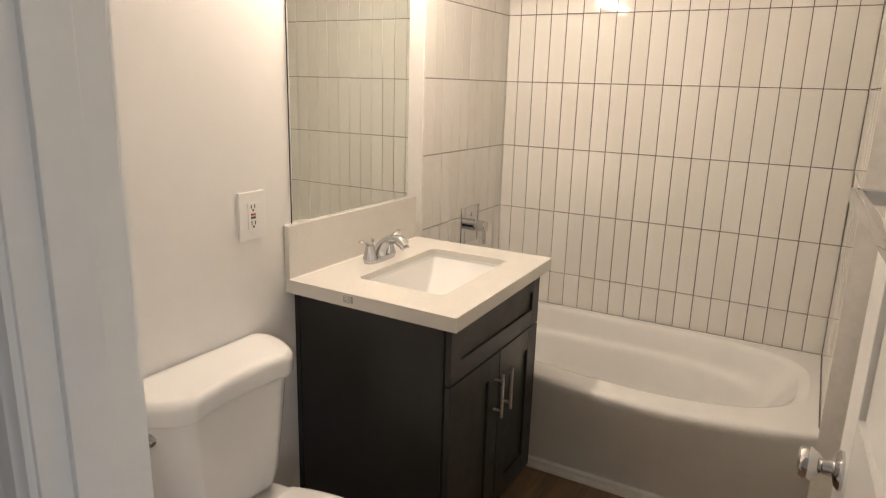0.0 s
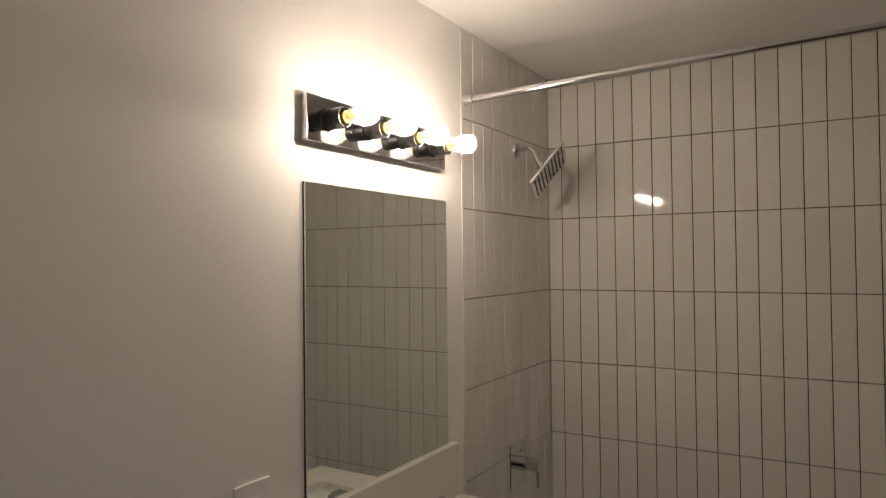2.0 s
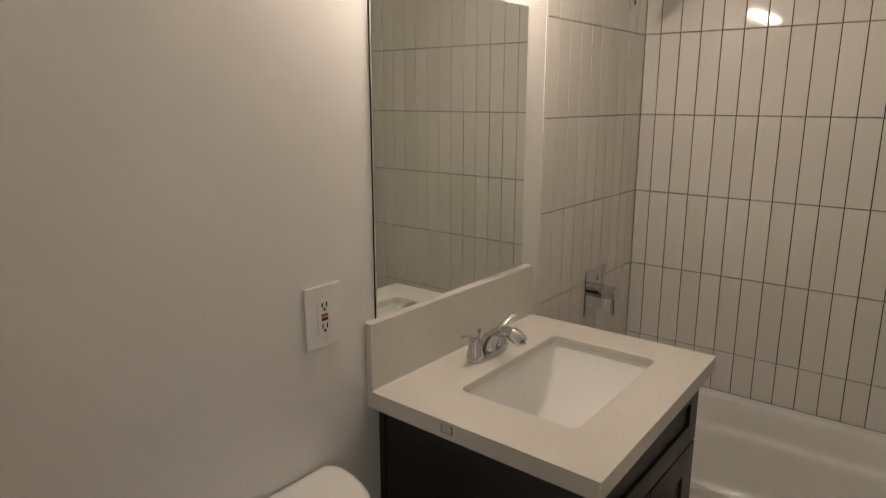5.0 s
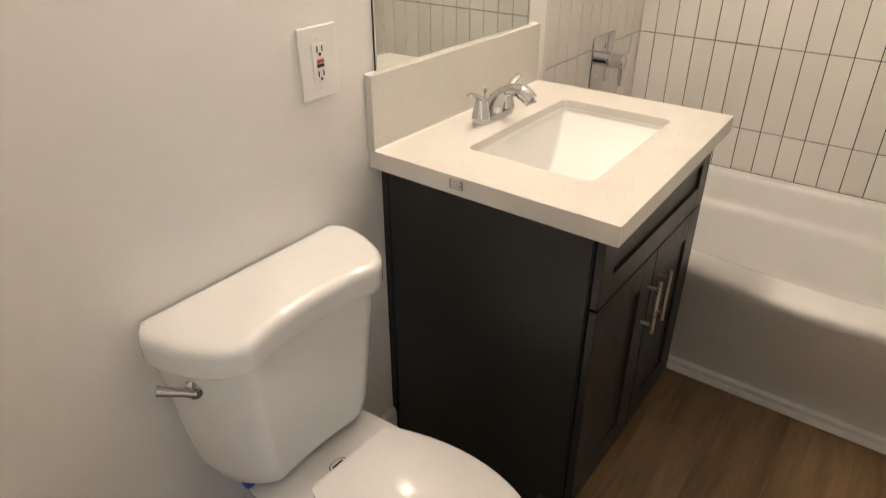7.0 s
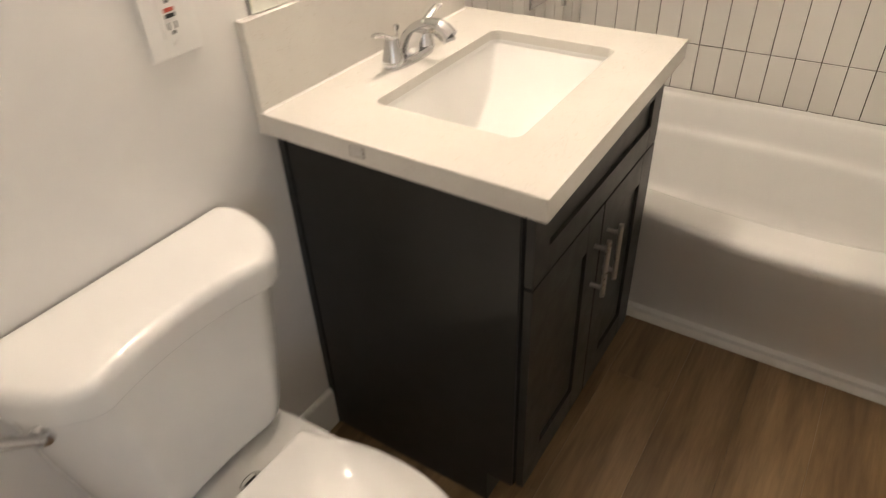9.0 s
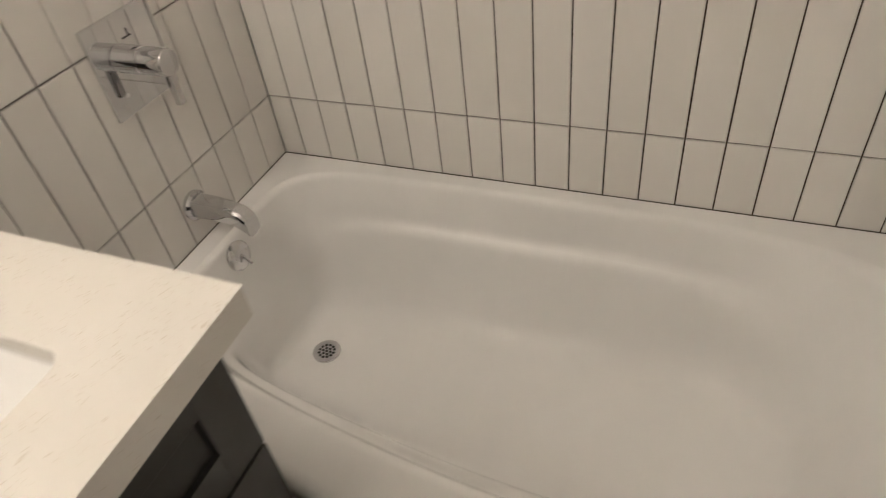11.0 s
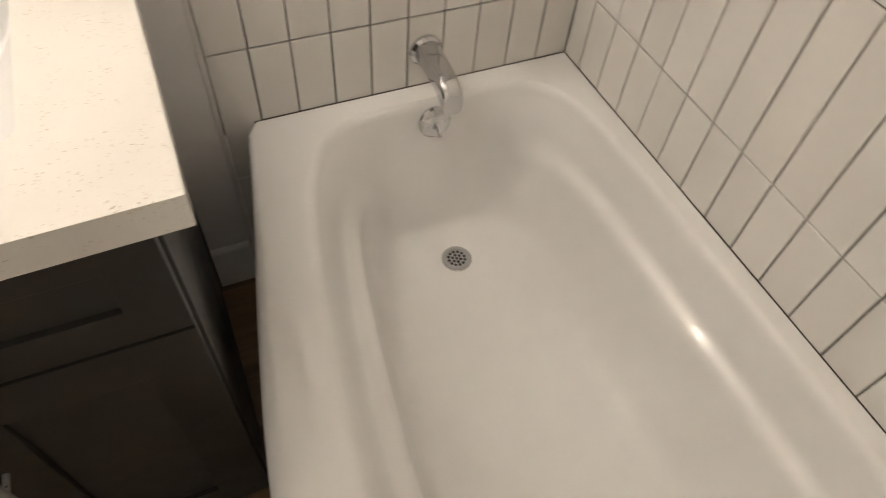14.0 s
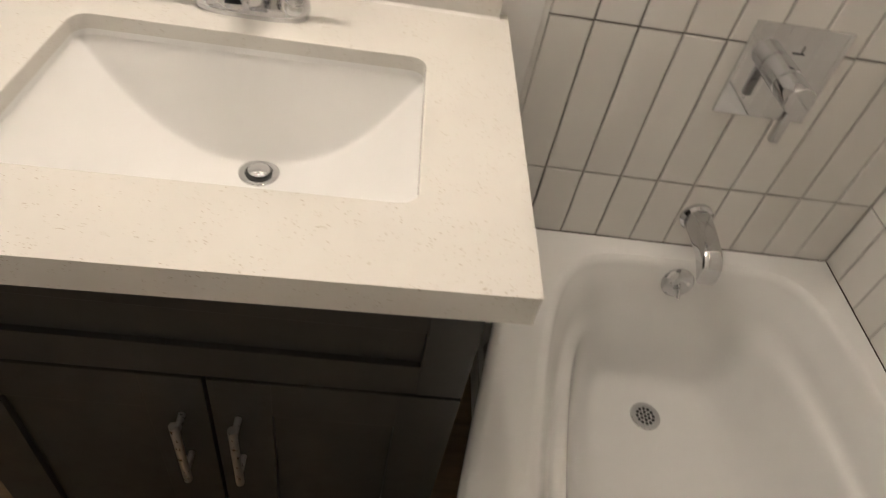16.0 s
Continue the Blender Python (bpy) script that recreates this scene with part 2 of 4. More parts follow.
ww = box(-0.12, 0.0, DOOR_IN, TILE_EDGE - 0.0005, 0, CEIL)
box(-0.12, 0.0, TILE_EDGE - 0.0005, 0.12, 0, TUB_Z - 0.02, bm=ww)
box(-0.12, -0.012, TILE_EDGE - 0.0005, 0.12, TUB_Z - 0.02, CEIL, bm=ww)
setting("wall_west", ww, PAINT, "white painted wall behind toilet and vanity", smooth=False)
wall_slab("wall_north", 0.0, RIGHT_PAINT, 0.012, 0.12, 0, CEIL, "wall behind the tiled tub surround")
wall_slab("wall_east", RIGHT_PAINT, RIGHT_PAINT + 0.12, DOOR_IN, 0.12, 0, CEIL, "white painted wall opposite the vanity")
wall_slab("wall_east_furring", RIGHT + 0.012, RIGHT_PAINT, TILE_EDGE, 0.012, 0, CEIL, "furred-out wall behind the tub tiles")

# wall with the doorway
DX0, DX1, DTOP = 0.737, 1.53, 2.06
dw = box(-0.12, DX0 - 0.018, DOOR_OUT, DOOR_IN, 0, CEIL)
box(DX1 + 0.018, RIGHT_PAINT + 0.12, DOOR_OUT, DOOR_IN, 0, CEIL, bm=dw)
box(DX0 - 0.018, DX1 + 0.018, DOOR_OUT, DOOR_IN, DTOP + 0.018, CEIL, bm=dw)
setting("wall_south", dw, PAINT, "white painted wall with the doorway", smooth=False)


def door_frame():
    t = tagged(new("door_frame"), "white painted wooden door frame with moulded casing", "door frame", "", "structure")
    part("jamb", box(DX0 - 0.018, DX0, DOOR_OUT - 0.002, DOOR_IN + 0.002, 0, DTOP, 0.002), TRIM_PAINT, t)
    part("jamb", box(DX1, DX1 + 0.018, DOOR_OUT - 0.002, DOOR_IN + 0.002, 0, DTOP, 0.002), TRIM_PAINT, t)
    part("head_jamb", box(DX0 - 0.018, DX1 + 0.018, DOOR_OUT - 0.002, DOOR_IN + 0.002, DTOP, DTOP + 0.018, 0.002), TRIM_PAINT, t)
    part("door_stop", box(DX0, DX0 + 0.011, DOOR_OUT + 0.03, DOOR_IN - 0.04, 0, DTOP, 0.003), TRIM_PAINT, t)
    part("door_stop", box(DX1 - 0.011, DX1, DOOR_OUT + 0.03, DOOR_IN - 0.04, 0, DTOP, 0.003), TRIM_PAINT, t)
    part("head_stop", box(DX0 + 0.011, DX1 - 0.011, DOOR_OUT + 0.03, DOOR_IN - 0.04, DTOP - 0.011, DTOP, 0.003), TRIM_PAINT, t)
    # stepped casing on both faces
    for face, s in ((DOOR_OUT, -1), (DOOR_IN, 1)):
        for x0, x1 in ((DX0 - 0.068, DX0 - 0.006), (DX1 + 0.006, DX1 + 0.068)):
            inner = x1 if x1 < 1 else x0
            if x1 > 1 and s > 0:
                continue
            prof = [(0.0, 0.0), (0.0, 0.010), (0.012, 0.011), (0.016, 0.015), (0.040, 0.016), (0.046, 0.013), (0.058, 0.017), (0.062, 0.014), (0.062, 0.0)]
            sg = -1 if inner == x1 else 1
            rings = [[(inner + sg * d, face + s * h, z) for d, h in prof] for z in (0.0, DTOP + 0.006)]
            part("casing", loft(rings), TRIM_PAINT, t)
        rings = [[(x, face + s * h, DTOP + 0.006 + d) for d, h in prof] for x in (DX0 - 0.068, DX1 + 0.068)]
        part("casing", loft(rings), TRIM_PAINT, t)


door_frame()

setting("ceiling", box(-0.12, RIGHT_PAINT + 0.12, DOOR_OUT, 0.12, CEIL, CEIL + 0.1), CEILING_PAINT, "plain white plaster ceiling", smooth=False)

# the hall behind the walker: plain walls that close the place, with a window
HX0, HX1, HY0 = -0.7, 2.7, -5.0
wall_slab("hall_wall_west", HX0 - 0.1, HX0, HY0, DOOR_OUT, 0, CEIL, "plain white hall wall")
hw = box(HX1, HX1 + 0.1, HY0, -4.4, 0, CEIL)
box(HX1, HX1 + 0.1, -3.2, DOOR_OUT, 0, CEIL, bm=hw)
box(HX1, HX1 + 0.1, -4.4, -3.2, 0, 0.85, bm=hw)
box(HX1, HX1 + 0.1, -4.4, -3.2, 2.15, CEIL, bm=hw)
setting("hall_wall_east", hw, PAINT, "plain white hall wall with a window opening", smooth=False)
wall_slab("hall_wall_north_a", HX0, -0.12, DOOR_OUT, DOOR_OUT + 0.1, 0, CEIL, "plain white hall wall")
wall_slab("hall_wall_north_b", RIGHT_PAINT + 0.12, HX1, DOOR_OUT, DOOR_OUT + 0.1, 0, CEIL, "plain white hall wall")
wall_slab("hall_wall_south", HX0 - 0.1, HX1 + 0.1, HY0 - 0.1, HY0, 0, CEIL, "plain white hall wall")
setting("hall_ceiling", box(HX0 - 0.1, HX1 + 0.1, HY0 - 0.1, DOOR_OUT, CEIL, CEIL + 0.1), CEILING_PAINT, "plain white hall ceiling", smooth=False)


# baseboards
def baseboard(name, path_a, path_b, normal, h=0.13, t=0.014):
    a, b, nrm = Vector(path_a), Vector(path_b), Vector(normal)
    prof = [(0, 0), (t, 0), (t, h - 0.012), (t - 0.004, h - 0.003), (t - 0.009, h), (0, h)]
    rings = [[p + nrm * d + Vector((0, 0, z)) for d, z in prof] for p in (a, b)]
    return setting(name, loft(rings), TRIM_PAINT, "white painted baseboard along the wall")


baseboard("baseboard_west", (0, DOOR_IN, 0), (0, -1.535, 0), (1, 0, 0))
baseboard("baseboard_gap", (0, -0.866, 0), (0, -0.776, 0), (1, 0, 0))
baseboard("baseboard_east", (RIGHT_PAINT, -0.85, 0), (RIGHT_PAINT, DOOR_IN, 0), (-1, 0, 0))
baseboard("baseboard_south", (0.014, DOOR_IN, 0), (DX0 - 0.07, DOOR_IN, 0), (0, 1, 0))


# ---- bathtub ----
def tub_front(x, bow):
    ease = 0.016 * max(0.0, 1 - x / 0.036) ** 2
    u = min(max(x / RIGHT, 0.0), 1.0)
    return -0.722 + ease - bow * (0.79 * max(0.0, math.sin(math.pi * u ** 1.3)) ** 0.95 + 0.38 * u)


def tub_ring(x0, x1, yb, front, z, power, n=320, head=None):
    """A closed outline between two ends, a back edge and a front edge that is a function of x."""
    pts = []
    cx, a = (x0 + x1) / 2, (x1 - x0) / 2
    for k in range(n):
        th = k * math.tau / n
        c, s = math.cos(th), math.sin(th)
        if power is None:
            q = max(abs(c), abs(s))
        else:
            pw = head if head and c > 0 else power
            q = (abs(c) ** pw + abs(s) ** pw) ** (1 / pw)
        u, v = c / q, s / q
        x = cx + a * u
        yf = front(x)
        mid = (yb + yf) / 2
        y = mid + v * (yb - mid) if v > 0 else mid - v * (yf - mid)
        zz = z(x, v) if callable(z) else z
        pts.append((x, y, zz))
    return pts


def bathtub():
    t = thing("bathtub", "white enamelled alcove bathtub with a bowed front rim", "bathtub")
    X0, X1, YB = 0.002, RIGHT - 0.002, -0.002
    outer = [
        tub_ring(X0, X1, YB, lambda x: -0.708, 0.0, None),
        tub_ring(X0, X1, YB, lambda x: -0.708, 0.030, None),
        tub_ring(X0, X1, YB, lambda x: -0.696, 0.038, None),
        tub_ring(X0, X1, YB, lambda x: tub_front(x, 0.014) + 0.024, 0.10, None),
        tub_ring(X0, X1, YB, lambda x: tub_front(x, 0.066) + 0.014, 0.25, None),
        tub_ring(X0, X1, YB, lambda x: tub_front(x, 0.124) + 0.002, 0.38, None),
        tub_ring(X0, X1, YB, lambda x: tub_front(x, 0.144), 0.43, None),
        tub_ring(X0, X1, YB, lambda x: tub_front(x, 0.148), 0.452, None),
        tub_ring(X0, X1, YB, lambda x: tub_front(x, 0.144), 0.464, None),
        tub_ring(X0, X1, YB, lambda x: tub_front(x, 0.135) + 0.003, 0.472, None),
        tub_ring(X0, X1, YB, lambda x: tub_front(x, 0.124) + 0.010, 0.4755, None),
    ]
    fr = lambda bow, inset: (lambda x: tub_front(x, bow) + inset)
    # down the inside: distance from the back wall, height along the sides (with the arm ledge), height at the ends
    walls = ((0.032, 0.4748, 0.4748), (0.036, 0.4742, 0.4742), (0.040, 0.4725, 0.4725), (0.044, 0.4690, 0.4690), (0.0475, 0.4635, 0.4635),
             (0.0505, 0.455, 0.455), (0.053, 0.443, 0.443), (0.0575, 0.415, 0.415), (0.0620, 0.388, 0.385), (0.0650, 0.375, 0.368), (0.0690, 0.3665, 0.352),
             (0.0745, 0.3615, 0.337), (0.0800, 0.3585, 0.322), (0.0860, 0.3555, 0.308), (0.0910, 0.3510, 0.296), (0.0950, 0.3445, 0.284),
             (0.0980, 0.3360, 0.271), (0.1005, 0.3240, 0.257), (0.1040, 0.306, 0.241), (0.1110, 0.268, 0.220), (0.1195, 0.225, 0.198), (0.1300, 0.186, 0.174),
             (0.1420, 0.159, 0.156), (0.1570, 0.141, 0.1415), (0.1760, 0.1295, 0.130), (0.1980, 0.1230, 0.1235), (0.2250, 0.1202, 0.1203))
    hs = (0.1195, 0.1235, 0.1315, 0.145, 0.168, 0.205, 0.255, 0.31, 0.357, 0.41, 0.464, 0.4748)
    tap_x = (0.190, 0.155, 0.135, 0.122, 0.116, 0.108, 0.100, 0.090, 0.079, 0.068, 0.056, 0.046)
    head_x = (1.15, 1.195, 1.225, 1.252, 1.272, 1.292, 1.318, 1.345, 1.371, 1.404, 1.446, 1.480)
    inner = []
    for d, zl, ze in walls:
        bow = float(np.interp(d, (0.032, 0.06, 0.10, 0.14, 0.20), (0.122, 0.111, 0.097, 0.070, 0.042)))
        inner.append(tub_ring(float(np.interp(ze, hs, tap_x)), float(np.interp(ze, hs, head_x)), -d, fr(bow, float(np.interp(d, (0.032, 0.0505, 0.065, 0.086, 0.225), (0.078, 0.100, 0.131, 0.153, 0.298)))),
                              (lambda x, v, zl=zl, ze=ze: ze + (zl - ze) * abs(v) ** 4), 6.0 if zl > 0.44 else 5.2, head=3.4))
    inner += [tub_ring(x0, x1, -d, fr(bow, ins), z, p) for x0, x1, d, bow, ins, z, p in (
        (0.30, 1.00, 0.28, 0.02, 0.345, 0.1180, 3.0), (0.50, 0.80, 0.335, 0.0, 0.35, 0.1172, 2.5))]
    part("basin", loft(outer + inner), ENAMEL, t)
    # drain strainer
    d = part("drain", lathe([(0.0, 0.0005), (0.036, 0.0005), (0.036, 0.004), (0.033, 0.0055), (0.026, 0.004), (0.0, 0.0038)], (0.218, -0.335, 0.1195)), CHROME, t, "chrome tub drain with a perforated strainer")
    hole = lathe([(0.0, 0.0), (0.0038, 0.0), (0.0038, 0.0006), (0.0, 0.0007)], (0, 0, 0), n=10)
    hm = mesh_of(hole, "strainer_hole", BLACK)
    for ring_r, count in ((0.0, 1), (0.010, 6), (0.0195, 12)):
        for k in range(count):
            o = new("strainer_hole", hm)
            o.parent = d
            o.location = (0.218 + ring_r * math.cos(k * math.tau / count), -0.335 + ring_r * math.sin(k * math.tau / count), 0.1195 + 0.0036)
    # overflow plate with trip lever on the sloping end
    ax = Vector((1, 0, 0.22)).normalized()
    at = Vector((0.0655, -0.345, 0.425))
    o = part("overflow_plate", lathe([(0.0, 0.0), (0.036, 0.0), (0.036, 0.004), (0.030, 0.010), (0.012, 0.012), (0.0, 0.012)], at, ax), CHROME, t, "round chrome overflow plate with trip lever")
    part("trip_lever", tube([at + ax * 0.010, at + ax * 0.022 + Vector((0, 0, -0.008)), at + ax * 0.034 + Vector((0, 0, -0.024))], [0.005, 0.0045, 0.004]), CHROME, o)
    for dy in (-0.019, 0.019):
        part("screw", lathe([(0.0, 0.0), (0.004, 0.0), (0.0035, 0.002), (0.0, 0.0025)], at + ax * 0.0095 + Vector((0, dy, 0.004)), ax, n=12), STEEL, o)
    return t


bathtub()
setting("tub_caulk_back", box(0.0, RIGHT, -0.0024, 0.0, TUB_Z - 0.004, TUB_Z + 0.0008), CAULK, "dark grout joint between tub and back tiles", smooth=False)
setting("tub_caulk_tap_end", box(0.0, 0.0024, -0.704, -0.0024, TUB_Z - 0.004, TUB_Z + 0.0008), CAULK, "dark grout joint between tub and end tiles", smooth=False)
setting("tub_caulk_head_end", box(RIGHT - 0.0035, RIGHT, -0.72, -0.0035, TUB_Z - 0.004, TUB_Z + 0.0012), CAULK, "dark grout joint between tub and end tiles", smooth=False)
cb = loft([[(x, -0.708, 0.0), (x, -0.724, 0.0), (x, -0.723, 0.005), (x, -0.717, 0.011), (x, -0.708, 0.015)] for x in (0.0, RIGHT)])
setting("tub_floor_trim", cb, WHITE_CAULK, "white quarter-round trim along the tub base")


# ---- vanity ----
FX = 0.546      # carcass front
CY0, CY1 = -1.533, -0.868
CTH = 0.042     # built-up edge
SLAB = 0.022    # slab at the cutout


def shaker_front(name, parent, y0, y1, z0, z1, rail, label=""):
    """A shaker front: four rails round a recessed panel, as one part with its panel beneath it."""
    x0, x1 = FX + 0.007, FX + 0.0255
    bm = bmesh.new()
    box(x0, x1, y0, y0 + rail, z0, z1, 0.0018, bm)
    box(x0, x1, y1 - rail, y1, z0, z1, 0.0018, bm)
    box(x0, x1 - 0.0004, y0 + rail - 0.001, y1 - rail + 0.001, z0, z0 + rail, 0.0018, bm)
    box(x0, x1 - 0.0004, y0 + rail - 0.001, y1 - rail + 0.001, z1 - rail, z1, 0.0018, bm)
    f = part(name, bm, CABINET, parent, label)
    part("panel", box(x0 + 0.001, x1 - 0.009, y0 + rail - 0.004, y1 - rail + 0.004, z0 + rail - 0.004, z1 - rail + 0.004), CABINET, f)
    return f


def bar_pull(parent, y, z0, z1):
    x = FX + 0.0255
    bm = tube([(x + 0.030, y, z0), (x + 0.030, y, z1)], 0.0058, up=(1, 0, 0))
    for z in (z0 + 0.022, z1 - 0.022):
        tube([(x, y, z), (x + 0.030, y, z)], 0.0045, bm=bm)
    return part("handle", bm, STEEL, parent, "brushed steel bar pull")


def vanity():
    t = thing("vanity_cabinet", "dark grey shaker bathroom vanity cabinet beside the tub", "cabinet")
    top = CZ - CTH
    for y, s in ((CY0, 1), (CY1, -1)):
        a, b = sorted((y, y + s * 0.018))
        part("side_panel", box(0.0205, FX, a, b, 0.105, top, 0.001), CABINET, t)
        a, b = sorted((y - s * 0.003, y + s * 0.018))
        part("scribe_strip", box(0.001, 0.0195, a, b, 0.0, top, 0.001), CABINET, t)
    # near side runs to the floor behind the toe kick
    part("side_foot", box(0.0205, FX - 0.065, CY0 + 0.0003, CY0 + 0.018, 0.0, 0.105), CABINET, t)
    part("side_foot", box(0.0205, FX - 0.065, CY1 - 0.018, CY1 - 0.0003, 0.0, 0.105), CABINET, t)
    # face frame coloured darker than the fronts, so their gaps look deep in shade
    part("face_frame", box(FX - 0.019, FX + 0.003, CY0 + 0.004, CY1 - 0.004, 0.108, top), CABINET_GAP_SHADE, t)
    part("bottom_panel", box(0.0, FX - 0.02, CY0 + 0.018, CY1 - 0.018, 0.105, 0.123), CABINET, t)
    part("toe_kick", box(FX - 0.075, FX - 0.065, CY0 + 0.018, CY1 - 0.018, 0.0, 0.105), CABINET, t)
    shaker_front("drawer_front", t, CY0 + 0.004, CY1 - 0.004, 0.6995, top - 0.006, 0.060)
    mid = -1.190
    for y0, y1, hy in ((CY0 + 0.004, mid - 0.0025, mid - 0.036), (mid + 0.0025, CY1 - 0.004, mid + 0.036)):
        d = shaker_front("door", t, y0, y1, 0.112, 0.6935, 0.078)
        bar_pull(d, hy, 0.478, 0.628)
    return t


vanity()

SX0, SX1, SY0, SY1 = 0.170, 0.476, -1.431, -0.957   # sink opening


def rounded_rect(x0, x1, y0, y1, z, r, n=8):
    pts = []
    for cx, cy, a0 in ((x1 - r, y1 - r, 0), (x0 + r, y1 - r, 90), (x0 + r, y0 + r, 180), (x1 - r, y0 + r, 270)):
        for k in range(n + 1):
            a = radians(a0 + 90 * k / n)
            pts.append((cx + r * math.cos(a), cy + r * math.sin(a), z))
    return pts


def skew(bm):
    """The slab was cut and set slightly out of square: its near front corner stands out from the wall."""
    for v in bm.verts:
        k = max(0.0, v.co.x) / 0.6 * max(0.0, VY1 - v.co.y) / 0.75
        v.co.x += 0.021 * k
        v.co.y -= 0.015 * k
    return bm


def worktop():
    t = thing("worktop", "cream speckled quartz vanity worktop with sink cutout", "worktop")
    X1 = 0.597
    N = 8
    out = [rounded_rect(0.001, X1, VY0, VY1, z, r, N) for z, r in ((CZ - CTH, 0.003), (CZ - CTH + 0.002, 0.005), (CZ - 0.0025, 0.005), (CZ - 0.0008, 0.0042), (CZ, 0.003))]
    ins = [rounded_rect(SX0 - d, SX1 + d, SY0 - d, SY1 + d, z, 0.022 + d, N) for z, d in ((CZ, 0.002), (CZ - 0.0008, 0.0006), (CZ - 0.003, 0.0), (CZ - SLAB, 0.0))]
    ins += [rounded_rect(0.02, X1 - 0.035, VY0 + 0.035, VY1 - 0.035, z, 0.004, N) for z in (CZ - SLAB, CZ - CTH)]
    bm = loft(out + ins + [out[0]], cap_start=False, cap_end=False)
    bmesh.ops.remove_doubles(bm, verts=bm.verts, dist=1e-5)
    part("slab", skew(bm), QUARTZ, t)
    # sample sticker on the slab's near edge
    s = part("sticker", box(0.236, 0.269, VY0 - 0.0075, VY0 - 0.005, CZ - 0.028, CZ - 0.008), INK, t, "small grey printed sticker on the edge")
    for i in range(4):
        z = CZ - 0.025 + i * 0.0045
        part("print_line", box(0.239, 0.266 - 0.004 * (i % 2), VY0 - 0.0078, VY0 - 0.0074, z, z + 0.002), PLATE_PLASTIC, s)
    return t


worktop()
bs = thing("backsplash", "cream quartz backsplash strip behind the worktop", "backsplash")
part("slab", box(0.001, 0.021, -1.576, -0.845, CZ, 1.104, 0.0015), QUARTZ, bs)
part("caulk_bead", loft([[(0.020, y, CZ), (0.0255, y, CZ), (0.0222, y, CZ + 0.0018), (0.020, y, CZ + 0.0045)] for y in (-1.576, -0.845)]), WHITE_CAULK, bs, "thin white caulk bead along the base")
part("caulk_bead", loft([[(0.0, y, 1.1035), (0.0, y, 1.1060), (0.0018, y, 1.1052), (0.0045, y, 1.1042)] for y in (-1.574, -0.847)]), WHITE_CAULK, bs, "thin white caulk bead along the top")


def sink():
    t = thing("sink", "white rectangular undermount porcelain sink", "sink")
    z0 = CZ - SLAB
    N = 10
    cx, cy = (SX0 + SX1) / 2, (SY0 + SY1) / 2

    def basin_z(x, y):
        """A trough, curved across its width and closed by steep ends at the front and back."""
        v = min(1.0, abs(y - cy) / ((SY1 - SY0) / 2 + 0.003))
        floor_d = 0.008 + 0.148 * (1 - v ** 2.5) + 0.008 * max(0.0, 1 - math.hypot(x - 0.245, y + 1.185) / 0.15)
        walls = (floor_d, max(0.0, x - SX0 + 0.003) * 3.4 + 0.002, max(0.0, SX1 + 0.003 - x) * 5.0 + 0.002)
        k = 0.0075
        return z0 - 0.0015 + k * math.log(sum(math.exp(-w / k) for w in walls)) 
    bm = bmesh.new()
    nx, ny = 72, 72
    grid = [[bm.verts.new((x, y, basin_z(x, y))) for y in (SY0 - 0.003 + (SY1 - SY0 + 0.006) * (0.5 - 0.5 * math.cos(math.pi * j / ny)) for j in range(ny + 1))]
            for x in (SX0 - 0.003 + (SX1 - SX0 + 0.006) * (0.6 * (0.5 - 0.5 * math.cos(math.pi * i / nx)) + 0.4 * i / nx) for i in range(nx + 1))]
    for i in range(nx):
        for j in range(ny):
            bm.faces.new((grid[i][j], grid[i + 1][j], grid[i + 1][j + 1], grid[i][j + 1]))
    under = [[bm.verts.new(v.co - Vector((0, 0, 0.012))) for v in row] for row in grid]
    for i in range(nx):
        for j in range(ny):
            bm.faces.new((under[i][j], under[i][j + 1], under[i + 1][j + 1], under[i + 1][j]))
    part("bowl", skew(bm), PORCELAIN, t)
    rim = rounded_rect(SX0 - 0.03, SX1 + 0.03, SY0 - 0.03, SY1 + 0.03, z0 - 0.010, 0.04, N)
    rim2 = [(x, y, z0 - 0.0005) for x, y, _ in rim]
    rim3 = rounded_rect(SX0 - 0.001, SX1 + 0.001, SY0 - 0.001, SY1 + 0.001, z0 - 0.0005, 0.02, N)
    rim4 = [(x, y, z0 - 0.010) for x, y, _ in rim3]
    part("rim", skew(loft([rim, rim2, rim3, rim4, rim], False, False)), PORCELAIN, t)
    zd = basin_z(0.245, -1.185) + 0.0005
    d = part("drain", lathe([(0.0, 0.0), (0.030, 0.0), (0.030, 0.003), (0.026, 0.0045), (0.021, 0.003), (0.020, 0.0008), (0.0, 0.0008)], (0.245, -1.185, zd)), CHROME, t, "chrome pop-up drain")
    part("seal", lathe([(0.0, 0.0008), (0.0198, 0.0008), (0.0198, 0.0016), (0.0, 0.0016)], (0.245, -1.185, zd)), RUBBER, d)
    part("stopper", lathe([(0.0, 0.004), (0.015, 0.004), (0.0165, 0.008), (0.013, 0.011), (0.0, 0.0118)], (0.245, -1.185, zd)), CHROME, d)
    return t


sink()


